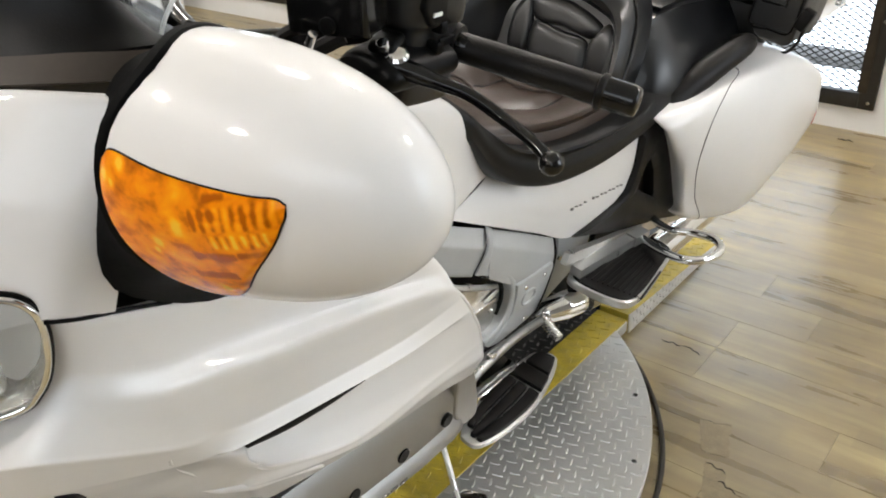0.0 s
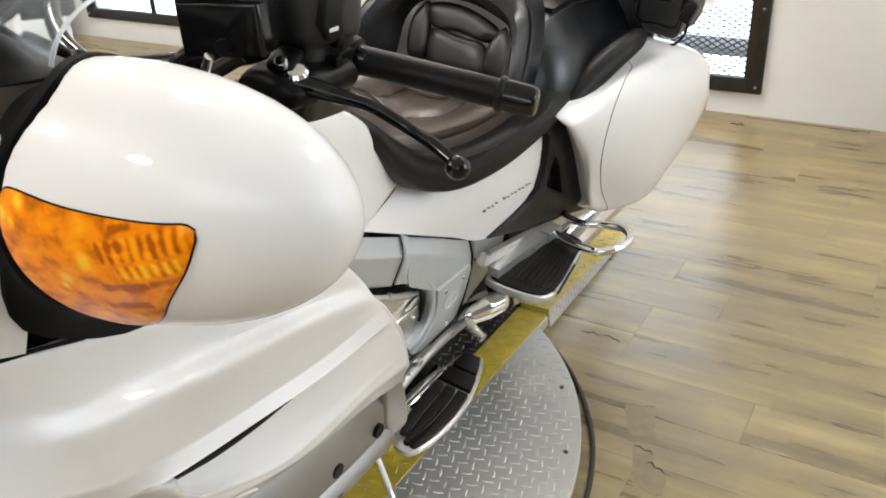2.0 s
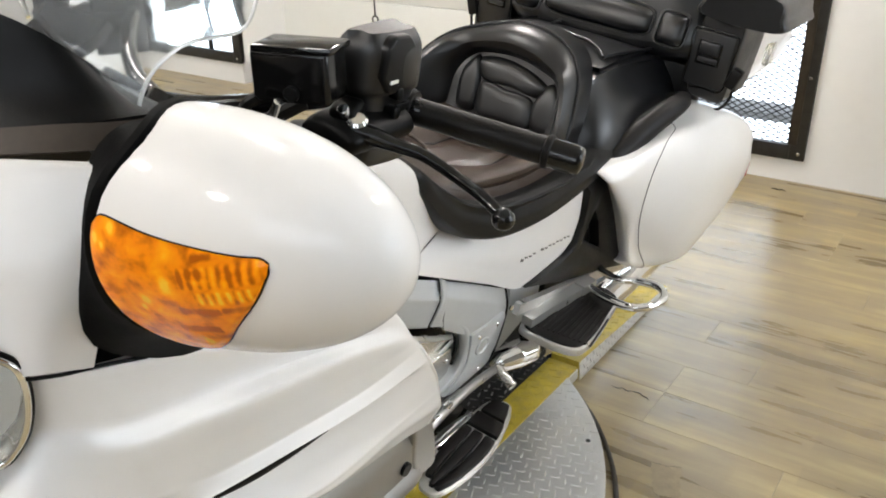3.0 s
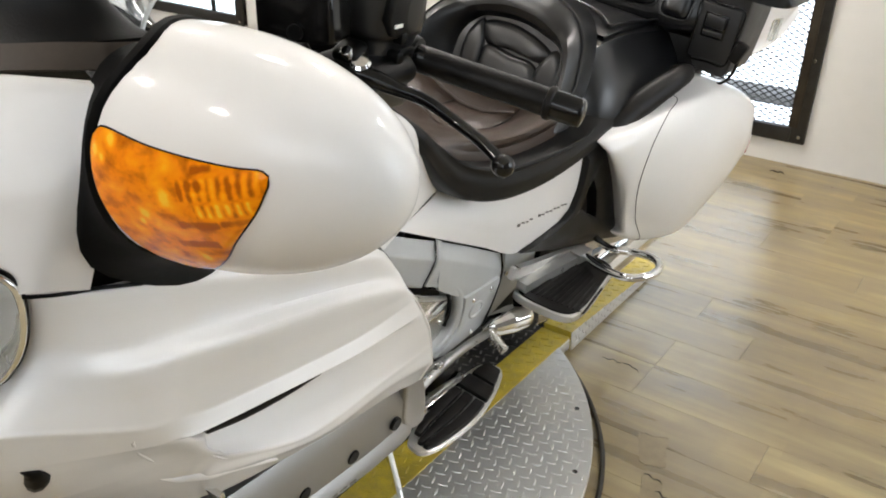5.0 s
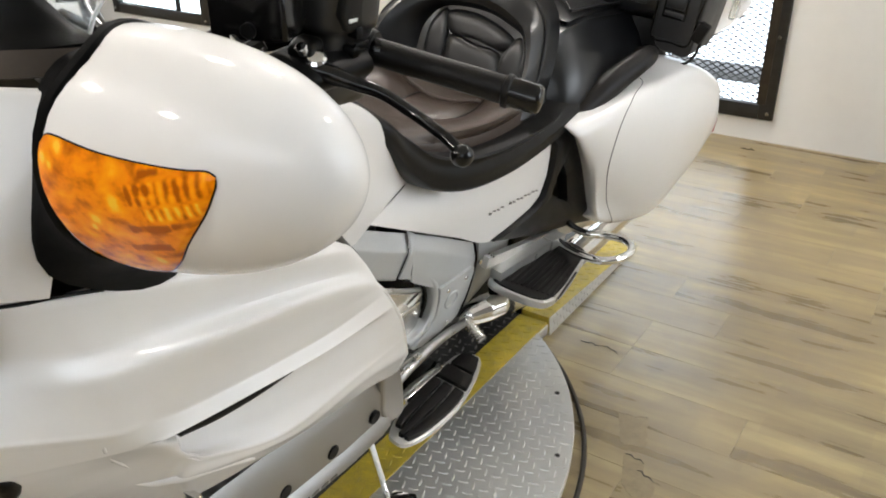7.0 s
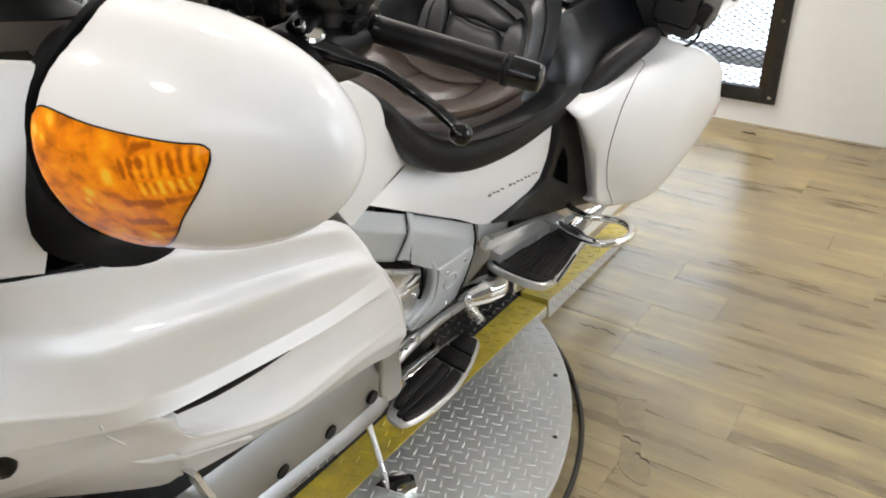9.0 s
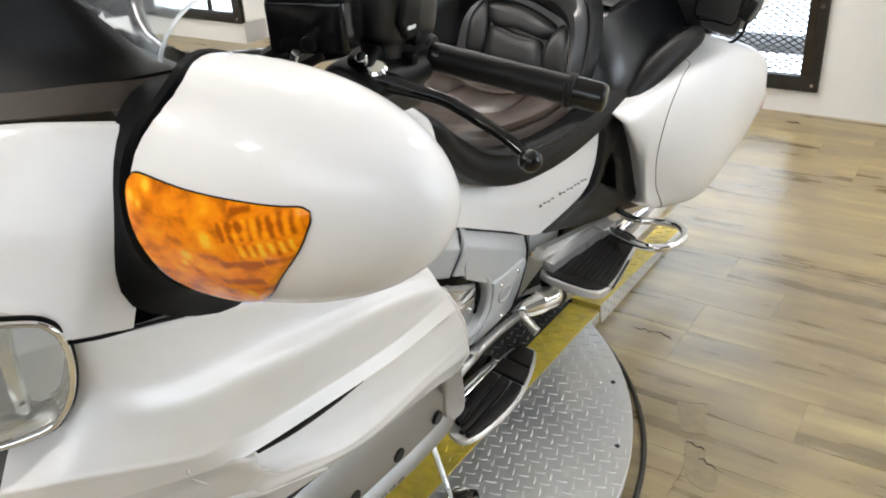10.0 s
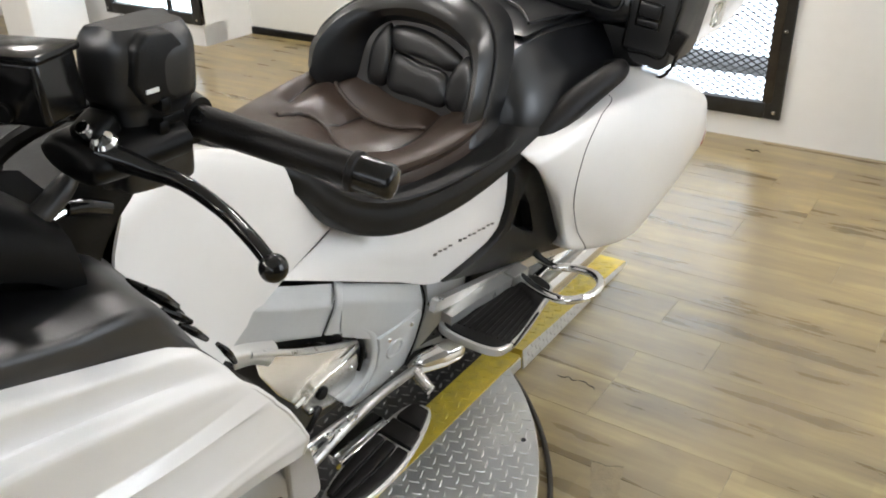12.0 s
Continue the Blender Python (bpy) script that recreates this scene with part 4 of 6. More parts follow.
both_parts.append(part("guard_strut", beam([(0.402, 0.545, 0.700), (0.400, 0.560, 0.665), (0.398, 0.582, 0.613), (0.392, 0.602, 0.565)], 0.022, 0.008), BRUSHED, bike, "bright metal strut of the engine guard"))
# A black sheet stands in for the shade inside the slot.
both_parts.append(part("louvre_slot", skin([[(0.4565, 0.480, 0.8850), (0.4595, 0.535, 0.8785), (0.4605, 0.600, 0.8700), (0.4605, 0.660, 0.8620)], [(0.4555, 0.486, 0.8760), (0.4580, 0.540, 0.8655), (0.4595, 0.604, 0.8600), (0.4602, 0.664, 0.8600)], [(0.430, 0.505, 0.850), (0.430, 0.560, 0.842), (0.436, 0.615, 0.842), (0.450, 0.668, 0.855)]], 24, 9, 0.0015), BLACK, bike, "black sheet for the shaded louvre slot"))
both_parts.append(part("inner_fairing", skin([
    [(0.434, 0.50, 1.086), (0.433, 0.655, 1.032), (0.432, 0.775, 0.990), (0.430, 0.85, 0.905), (0.42, 0.95, 0.77)],
    [(0.434, 0.50, 1.100), (0.433, 0.655, 1.053), (0.429, 0.755, 1.022), (0.40, 0.835, 0.92), (0.36, 0.945, 0.76)],
    [(0.430, 0.50, 1.110), (0.430, 0.655, 1.066), (0.425, 0.752, 1.042), (0.38, 0.835, 0.93), (0.34, 0.94, 0.76)],
    [(0.415, 0.50, 1.115), (0.415, 0.652, 1.071), (0.410, 0.750, 1.049), (0.36, 0.836, 0.94), (0.32, 0.94, 0.76)],
    [(0.350, 0.50, 1.124), (0.350, 0.650, 1.080), (0.350, 0.750, 1.060), (0.31, 0.84, 0.94), (0.29, 0.94, 0.76)],
    [(0.265, 0.50, 1.130), (0.265, 0.648, 1.086), (0.268, 0.752, 1.066), (0.275, 0.84, 0.96), (0.25, 0.94, 0.76)]], 40, 31), SATIN, bike, "black inner fairing"))
both_parts.append(part("dash_side", skin([
    [(0.40, 0.44, 1.295), (0.37, 0.52, 1.27), (0.33, 0.62, 1.22), (0.29, 0.72, 1.17)],
    [(0.40, 0.46, 1.20), (0.38, 0.55, 1.18), (0.34, 0.66, 1.15), (0.30, 0.76, 1.11)],
    [(0.40, 0.48, 1.12), (0.38, 0.56, 1.11), (0.34, 0.67, 1.09), (0.30, 0.78, 1.05)]], 18, 12), BLACK, bike, "black dash side panel"))
part("dashboard", loft([[(-0.36, y, w), (-0.2, y, w + h), (0.2, y, w + h), (0.36, y, w), (0.3, y, w - 0.1), (-0.3, y, w - 0.1)] for y, w, h in ((0.46, 1.22, 0.05), (0.55, 1.21, 0.05), (0.66, 1.17, 0.03), (0.72, 1.12, 0.02))], 30, 12), BLACK, bike, "black dashboard")
for u in (-0.14, -0.05, 0.05, 0.14):
    part("gauge", disc((u, 0.70, 1.175), (0, 0.7, 0.7), 0.038, 0.02), GLOSS, bike, "round instrument")

# wrap-round headlamp: chrome rim, clear lens, deep reflector
LAMP_EDGE = [(0.0, 0.025), (0.010, 0.046), (0.036, 0.054), (0.12, 0.060), (0.20, 0.045), (0.225, 0.0), (0.20, -0.060), (0.12, -0.075), (0.036, -0.062), (0.012, -0.042), (0.001, -0.012)]


def headlamp(sgn):
    o, d, n = Vector((0.432, 0.312, 1.102)), Vector((-0.585, -0.81, 0.0)), Vector((0.81, -0.585, 0.05))

    def at(s, h, out):
        q = o + d * s + Vector((0, 0, h)) + n * out
        return Vector((q.x * sgn, q.y, q.z))

    edge = cr([(*p, 0) for p in LAMP_EDGE], 64, True)

    def bowl(steps):
        bm = bmesh.new()
        grid(bm, [[at(0.10 + (p.x - 0.10) * f, p.y * f, out) for p in edge] for f, out in steps], wrap_cols=True)
        return bm

    lamp = part("headlamp", tube([at(p.x, p.y, 0.002) for p in edge], 0.0032, 10, 0, True), CHROME, bike, "chrome rimmed headlamp")
    part("lamp_gasket", tube([at(p.x * 1.012 - 0.0012, p.y * 1.03, -0.001) for p in edge], 0.0038, 10, 0, True), BLACK, lamp, "black lamp gasket")
    part("lamp_surround", bowl(((1.0, -0.006), (0.97, -0.010), (0.93, -0.014), (0.90, -0.03))), BRUSHED, lamp, "satin metal surround")
    part("reflector", bowl(((0.90, -0.03), (0.80, -0.05), (0.55, -0.075), (0.25, -0.088), (0.02, -0.09))), BULB, lamp, "bright reflector")
    part("reflector_rib", tube([at(0.045, h, -0.012 - 4 * h * h) for h in (-0.05, -0.02, 0.01, 0.045)], 0.007, 8, 16), BULB, lamp, "bright vertical rib")
    lens = bowl(((0.985, 0.003), (0.9, 0.008), (0.6, 0.014), (0.3, 0.016), (0.02, 0.0165)))
    bmesh.ops.recalc_face_normals(lens, faces=lens.faces)
    bmesh.ops.solidify(lens, geom=lens.faces[:], thickness=0.002)
    part("lamp_lens", lens, LAMPGLASS, lamp, "clear lamp lens").visible_shadow = False


headlamp(1)
headlamp(-1)

# engine guard rail; black discs stand in for the shade in its round holes
RAIL = [(0.30, 0.597), (0.360, 0.595), (0.382, 0.562), (0.384, 0.500), (0.398, 0.487), (0.400, 0.476), (0.372, 0.470), (0.30, 0.475)]
rail = bmesh.new()
ends = [(0.42, 0.012, 0.012), (0.52, 0.004, 0.020), (0.70, 0.003, 0.008), (0.90, 0.0, -0.010), (1.0, -0.005, -0.017), (1.035, -0.012, -0.020)]
grid(rail, [[Vector((p[0] + du, y, p[1] + dw)) for p in RAIL] for y, du, dw in ends], wrap_cols=True, cap=True)
bevelled(rail, 0.004, 2, 25)
rail_ob = part("engine_guard", rail, mat("polished_guard_metal", (0.36, 0.36, 0.355), 0.38, 0.95, 0.0, 0.06, 12, 0.0, 260, 0.04), bike, "polished metal engine guard rail with holes")
for i in range(5):
    hy = 0.984 - 0.119 * i
    part("hole", disc((0.381 + 0.001 * i, hy, 0.508 + 0.005 * i), (1, 0, 0), 0.0135, 0.010, 20), BLACK, rail_ob, "black disc for a shaded round hole")
for k in range(9):
    part("letter", box((0.4005, 0.66 + 0.024 * k, 0.490 - 0.002 * k), (0.002, 0.017, 0.006), 0), DECAL, rail_ob)
both_parts.append(rail_ob)
cap = part("guard_end", prism([(1.000, 0.594), (1.040, 0.590), (1.064, 0.566), (1.084, 0.505), (1.094, 0.452), (1.082, 0.440), (1.030, 0.446), (1.010, 0.500)], "x", 0.300, 0.380, 0.009, 3), rail_ob.data.materials[0], bike, "bright metal end cap", smooth=False)
both_parts.append(cap)

# tank side, side cover with its badge
tank = part("tank_side", skin([
    [(0.02, 0.90, 0.985), (0.02, 1.02, 0.985), (0.02, 1.22, 0.94), (0.02, 1.36, 0.88)],
    [(0.15, 0.87, 1.01), (0.12, 1.01, 1.01), (0.10, 1.22, 0.945), (0.09, 1.375, 0.82)],
    [(0.25, 0.855, 1.055), (0.20, 1.005, 1.055), (0.165, 1.221, 0.941), (0.140, 1.392, 0.757)],
    [(0.285, 0.815, 0.99), (0.225, 0.985, 0.93), (0.183, 1.20, 0.835), (0.143, 1.388, 0.754)],
    [(0.285, 0.86, 0.83), (0.225, 1.0, 0.80), (0.187, 1.19, 0.775), (0.143, 1.384, 0.752)],
    [(0.26, 0.93, 0.66), (0.20, 1.071, 0.684), (0.18, 1.205, 0.734), (0.140, 1.380, 0.750)]], 36, 36), PEARL, bike, "pearl white tank side panel")
far_tank = mirrored(tank)
for v in far_tank.data.vertices:
    v.co.z -= 0.07 * min(1.0, max(0.0, (v.co.z - 0.75) / 0.2))
part("console", loft([[(-hw, y, 0.86), (hw, y, 0.86), (hw, y, w - 0.02), (hw * 0.8, y, w), (-hw * 0.8, y, w), (-hw, y, w - 0.02)] for y, hw, w in ((0.70, 0.17, 1.02), (0.74, 0.20, 1.04), (0.90, 0.19, 1.035), (1.02, 0.15, 1.02), (1.06, 0.11, 0.99))], 30, 14), BLACK, bike, "black console between the tank sides")
both_parts.append(part("knee_panel", skin([[(0.303, 0.929, 1.145), (0.303, 0.913, 1.106), (0.303, 0.859, 1.116), (0.303, 0.830, 1.093), (0.303, 0.809, 1.072), (0.303, 0.793, 1.049), (0.303, 0.786, 1.025), (0.303, 0.808, 0.992)], [(0.315, 0.862, 1.177), (0.315, 0.850, 1.147), (0.315, 0.814, 1.143), (0.315, 0.787, 1.125), (0.315, 0.763, 1.105), (0.315, 0.742, 1.086), (0.315, 0.728, 1.065), (0.315, 0.733, 1.040)], [(0.310, 0.817, 1.196), (0.310, 0.800, 1.175), (0.310, 0.774, 1.158), (0.310, 0.746, 1.141), (0.310, 0.718, 1.125), (0.310, 0.697, 1.111), (0.310, 0.675, 1.102), (0.310, 0.660, 1.083)]], 30, 10), BLACK, bike, "black inner knee panel"))
strip = part("vent_strip", tube([(0.301, 0.817, 0.992), (0.301, 0.848, 0.958), (0.301, 0.872, 0.928), (0.301, 0.892, 0.900)], [0.004, 0.007, 0.007, 0.004], 8, 24), BLACK, bike, "black slotted vent strip")
for p, q in (((0.312, 0.834, 0.978), (0.312, 0.877, 0.927)), ((0.312, 0.853, 0.935), (0.312, 0.896, 0.891)), ((0.312, 0.878, 0.897), (0.312, 0.92, 0.848)), ((0.312, 0.938, 0.829), (0.312, 0.969, 0.776))):
    a, b = Vector(p), Vector(q)
    part("fin", tube([a, a.lerp(b, 0.45) + Vector((0.004, 0.0, 0.002)), b], [0.0035, 0.0065, 0.004], 8, 12), GLOSS, strip, "glossy black vent fin")
both_parts.append(strip)
cover = part("side_cover", skin([
    [(0.139, 1.394, 0.751), (0.165, 1.435, 0.726), (0.20, 1.508, 0.712), (0.225, 1.677, 0.722), (0.240, 1.80, 0.742), (0.248, 1.890, 0.756)],
    [(0.150, 1.34, 0.742), (0.185, 1.42, 0.70), (0.217, 1.52, 0.66), (0.238, 1.68, 0.635), (0.247, 1.80, 0.64), (0.251, 1.893, 0.69)],
    [(0.160, 1.28, 0.735), (0.188, 1.39, 0.68), (0.217, 1.53, 0.615), (0.236, 1.68, 0.57), (0.249, 1.82, 0.58), (0.252, 1.893, 0.665)],
    [(0.172, 1.213, 0.727), (0.185, 1.354, 0.659), (0.210, 1.509, 0.588), (0.227, 1.655, 0.521), (0.246, 1.826, 0.532), (0.252, 1.890, 0.645)]], 36, 24), PEARL, bike, "pearl white side cover")
for k in range(13):
    if k != 4:
        f = k / 12
        part("letter", box((0.2405 + 0.0135 * f + 0.0022, 1.60 + 0.215 * f, 0.628 - 0.011 * f + 0.002 * (k % 2)), (0.002, 0.0125, 0.0038 if k not in (0, 5) else 0.0065), 0, pose(0, 0, 0, -20, 0, 0)), DECAL, cover)
both_parts.append(cover)

# seat: skirt, rider's cushion and backrest, passenger's cushion
def sect(y, hw, lo, hi, crown=0.02, shoulder=0.72, tuck=0.9):
    return [(-hw * tuck, y, lo), (0, y, lo - 0.005), (hw * tuck, y, lo), (hw, y, lo + 0.35 * (hi - lo)), (hw * 0.97, y, lo + 0.75 * (hi - lo)), (hw * shoulder, y, hi), (0, y, hi + crown), (-hw * shoulder, y, hi), (-hw * 0.97, y, lo + 0.75 * (hi - lo)), (-hw, y, lo + 0.35 * (hi - lo))]


part("seat_skirt", loft([sect(1.17, 0.10, 0.88, 0.955), sect(1.24, 0.168, 0.885, 0.95), sect(1.32, 0.186, 0.80, 0.882, -0.01, 0.85), sect(1.40, 0.206, 0.742, 0.828, -0.02, 0.88), sect(1.50, 0.240, 0.722, 0.808, -0.03, 0.9), sect(1.65, 0.262, 0.724, 0.808, -0.04, 0.92), sect(1.80, 0.272, 0.746, 0.82, -0.04, 0.92), sect(1.92, 0.276, 0.772, 0.84), sect(2.04, 0.274, 0.76, 0.87)], 44, 44), SKIRT, bike, "black vinyl seat skirt")
SEAMS = [[(-0.226, 1.87), (-0.226, 1.807), (-0.187, 1.766), (-0.145, 1.743), (-0.073, 1.727), (0.023, 1.727), (0.094, 1.747)],
         [(-0.162, 1.547), (-0.146, 1.60), (-0.115, 1.621), (-0.075, 1.612), (-0.025, 1.582), (0.022, 1.560)]]
CREASES = [[(0.022, 1.562), (0.071, 1.586), (0.098, 1.629), (0.102, 1.705), (0.094, 1.76), (0.085, 1.85)],
           [(-0.197, 1.62), (-0.215, 1.713), (-0.205, 1.778)],
           [(-0.09, 1.626), (-0.077, 1.672), (-0.069, 1.722)]]


def quilted_cushion():
    """The rider's cushion, puffed between its seams."""
    bm = loft([[(x - 0.018, y, z) for x, y, z in s] for s in (
        sect(1.30, 0.11, 0.80, 0.886, 0.006), sect(1.36, 0.160, 0.785, 0.860, 0.0), sect(1.46, 0.194, 0.765, 0.846, -0.014, 0.86), sect(1.58, 0.220, 0.755, 0.842, -0.034, 0.9),
        sect(1.70, 0.230, 0.755, 0.850, -0.046, 0.92), sect(1.80, 0.226, 0.765, 0.862, -0.040, 0.9), sect(1.86, 0.215, 0.77, 0.862, -0.02, 0.86))], 150, 110)
    lines = [cr([(*p, 0) for p in s], 40) for s in SEAMS + CREASES]
    pts = np.array([p.xy[:] for line in lines for p in line])
    deep = np.array([1.0 if k < len(SEAMS) else 1.25 for k, line in enumerate(lines) for p in line])
    bmesh.ops.recalc_face_normals(bm, faces=bm.faces)
    bm.normal_update()
    for v in bm.verts:
        if v.normal.z > 0.2:
            d = np.hypot(pts[:, 0] - v.co.x, pts[:, 1] - v.co.y)
            dip = float(np.max(deep * np.exp(-(d / 0.024))))
            v.co.z += (0.008 - 0.018 * dip) * min(1.0, (v.normal.z - 0.2) / 0.4)
    return bm


cushion_bm = quilted_cushion()
cushion_tree = BVHTree.FromBMesh(cushion_bm)
cushion = part("rider_cushion", cushion_bm, BROWN, bike, "dark brown vinyl rider cushion with piped seams")


def laid(pts, lift=0.0):
    """Points of a curve dropped on to the cushion."""
    out = []
    for p in cr([(*q, 0.82) for q in pts], 30):
        hit = cushion_tree.ray_cast(Vector((p.x, p.y, 1.2)), Vector((0, 0, -1)))[0]
        out.append((hit if hit else p) + Vector((0, 0, lift)))
    return out


for s in SEAMS:
    part("piping", tube(laid(s, 0.003), 0.005, 8, 0), BROWN, cushion)
# Black tubes put the creases' shade into the colour.
for s in CREASES:
    part("crease", tube(laid(s, -0.001), 0.003, 8, 0), LEATHER, cushion, "black tube for the shade in a sewn crease")


REST_OUT = [(-0.215, 0.858), (-0.25, 0.90), (-0.24, 0.959), (-0.190, 1.02), (-0.077, 1.064), (0.0, 1.076), (0.102, 1.056), (0.168, 1.004), (0.198, 0.922), (0.203, 0.85), (0.200, 0.80), (0.0, 0.775)]
REST_IN = [(-0.16, 0.80), (-0.152, 0.86), (-0.15, 0.93), (-0.128, 0.972), (-0.087, 0.994), (0.0, 1.002), (0.066, 0.992), (0.131, 0.968), (0.158, 0.913), (0.153, 0.85), (0.14, 0.81), (0.0, 0.80)]


def lean_back(u, w, out):
    out += 0.10 * max(0.0, (abs(u) - 0.12) / 0.13) ** 1.5
    return Vector((u, 1.80 + 0.32 * (w - 0.85) - out, w))


def backrest():
    """A padded horseshoe that leans back, with a sunken middle."""
    a, b = cr([(*p, 0) for p in REST_OUT], 72, True), cr([(*p, 0) for p in REST_IN], 72, True)
    rings = []
    for f, out in ((0.06, -0.13), (0.0, -0.075), (0.0, -0.04), (0.08, -0.012), (0.25, 0.012), (0.5, 0.020), (0.75, 0.012), (0.93, -0.006), (1.0, -0.016)):
        rings.append([lean_back(*p.lerp(q, f).xy, out) for p, q in zip(a, b)])
    for f in (0.6, 0.2):
        rings.append([lean_back(q.x * f, 0.9 + (q.y - 0.9) * f, -0.016) for q in b])
    bm = bmesh.new()
    grid(bm, rings, wrap_cols=True, cap=True)
    return bm


rest = part("rider_backrest", backrest(), LEATHER, bike, "padded black vinyl rider backrest")


def pad(name, outline, y0, bulge, parent, material=LEATHER):
    """A stitched pad: a puffed outline in u and w that leans with the backrest."""
    k = len(outline)
    cu, cw = sum(p[0] for p in outline) / k, sum(p[1] for p in outline) / k
    edge = cr([(p[0], p[1], 0) for p in outline], 40, True)
    rings = []
    for f, h in ((1.13, -0.6), (1.11, 0.0), (1.06, 0.5), (0.97, 0.8), (0.7, 0.97), (0.3, 1.0)):
        rings.append([(cu + (p.x - cu) * f, y0 + 0.32 * (cw + (p.y - cw) * f - 0.85) - bulge * h, cw + (p.y - cw) * f) for p in edge])
    bm = bmesh.new()
    grid(bm, rings, wrap_cols=True, cap=True)
    return part(name, bm, material, parent, "", True, 60)


PADS = [[(-0.086, 0.978), (-0.003, 0.989), (0.094, 0.961), (0.075, 0.930), (0.001, 0.937), (-0.068, 0.935)],
        [(-0.066, 0.924), (0.005, 0.921), (0.070, 0.915), (0.080, 0.855), (0.006, 0.852), (-0.062, 0.855)],
        [(-0.125, 0.86), (-0.134, 0.927), (-0.120, 0.962), (-0.099, 0.978), (-0.082, 0.93), (-0.080, 0.86)],
        [(0.086, 0.910), (0.107, 0.958), (0.128, 0.960), (0.145, 0.925), (0.143, 0.862), (0.098, 0.860)]]
for o in PADS:
    pad("stitched_pad", o, 1.818, 0.015, rest)
part("backrest_piping", tube([lean_back(u * 1.005, w + 0.002, -0.045) for u, w in REST_OUT[1:10]], 0.0045, 8, 80), LEATHER, rest)

def flanked(y, hw, lo, hi, shoulder):
    """A seat section with a flat top and long sloping flanks."""
    h = hi - lo
    half = [(hw * 0.9, lo), (hw, lo + 0.12 * h), (hw * 0.91, lo + 0.55 * h), (hw * (shoulder + 0.06), hi - 0.014), (hw * shoulder, hi - 0.004)]
    return [(u, y, w) for u, w in half] + [(0, y, hi)] + [(-u, y, w) for u, w in reversed(half)] + [(0, y, lo - 0.005)]


part("passenger_seat", loft([flanked(*q) for q in ((1.875, 0.222, 0.765, 0.895, 0.56), (1.905, 0.256, 0.765, 0.950, 0.56), (1.96, 0.280, 0.765, 0.986, 0.58), (2.05, 0.289, 0.77, 0.999, 0.60), (2.15, 0.289, 0.79, 0.997, 0.62), (2.26, 0.283, 0.82, 0.990, 0.66), (2.36, 0.27, 0.86, 0.99, 0.70))], 66, 40), LEATHER, bike, "padded black vinyl passenger seat")
inset = part("passenger_inset", loft([[(-0.15, y, w), (0, y, w - 0.004), (0.15, y, w), (0.175, y, w + 0.02), (0.150, y, w + h), (0, y, w + h + 0.004), (-0.150, y, w + h), (-0.175, y, w + 0.02)] for y, w, h in ((1.985, 0.980, 0.010), (2.03, 0.980, 0.022), (2.10, 0.979, 0.029), (2.22, 0.978, 0.031), (2.29, 0.978, 0.020))], 32, 20), LEATHER, bike, "stitched inset of the passenger seat")
pback = part("passenger_backrest", loft([[(-hw, y, w0), (hw, y, w0), (hw + 0.02, y + 0.01, (w0 + w1) / 2), (hw, y + 0.03, w1), (-hw, y + 0.03, w1), (-hw - 0.02, y + 0.01, (w0 + w1) / 2)] for y, hw, w0, w1 in ((2.295, 0.20, 1.03, 1.30), (2.315, 0.255, 1.0, 1.36), (2.36, 0.27, 0.98, 1.38), (2.42, 0.27, 0.97, 1.38))], 40, 16), LEATHER, bike, "padded black passenger backrest")
def cushion_pad(u0, u1, w0, w1, y, out):
    """A puffed rectangular pad with a piped border on the passenger backrest."""
    cu, cw, hu, hw = (u0 + u1) / 2, (w0 + w1) / 2, (u1 - u0) / 2, (w1 - w0) / 2
    edge = []
    for k in range(40):
        a = 2 * math.pi * k / 40
        ca, sa = math.cos(a), math.sin(a)
        q = (abs(ca) ** 5 + abs(sa) ** 5) ** -0.2
        edge.append((ca * q, sa * q))
    bm = bmesh.new()
    grid(bm, [[(cu + e[0] * (hu - g), y - o, cw + e[1] * (hw - g)) for e in edge] for g, o in ((0, -0.03), (0, 0.0), (0.004, 0.5 * out), (0.012, 0.85 * out), (0.024, out))], wrap_cols=True, cap=True)
    ob = part("stitched_pad", bm, LEATHER, pback, "", True, 60)
    part("pad_piping", tube([(cu + e[0] * (hu + 0.002), y - 0.002, cw + e[1] * (hw + 0.002)) for e in edge], 0.0035, 6, 0, True), LEATHER, ob)


cushion_pad(-0.165, 0.165, 1.030, 1.108, 2.292, 0.020)
cushion_pad(0.184, 0.266, 1.024, 1.108, 2.295, 0.026)
cushion_pad(-0.266, -0.184, 1.024, 1.108, 2.295, 0.026)
for v in [v for ob in [pback, *pback.children_recursive] for v in ob.data.vertices]:
    v.co.y += 0.30 * (v.co.z - 1.03)
for pts in ([(-0.076, 2.176, 1.019), (-0.01, 2.155, 1.020), (0.06, 2.134, 1.019), (0.115, 2.09, 1.018), (0.15, 2.048, 1.012)], [(0.15, 2.048, 1.012), (0.164, 2.12, 1.014), (0.176, 2.20, 1.010), (0.185, 2.29, 1.004)], [(-0.15, 2.048, 1.012), (-0.164, 2.12, 1.014), (-0.176, 2.20, 1.010), (-0.185, 2.29, 1.004)], [(-0.076, 2.176, 1.019), (-0.09, 2.22, 1.018), (-0.10, 2.28, 1.014)]):
    part("seat_piping", tube(pts, 0.0045, 8, 20), LEATHER, inset)

# black frame cover with its triangular gap
COVER_RIM = [(1.865, 0.739), (1.912, 0.763), (1.950, 0.757), (2.006, 0.694), (2.052, 0.631), (2.101, 0.548), (2.192, 0.391), (2.081, 0.42), (1.897, 0.456), (1.637, 0.529), (1.801, 0.554), (1.855, 0.586), (1.871, 0.642), (1.871, 0.694)]
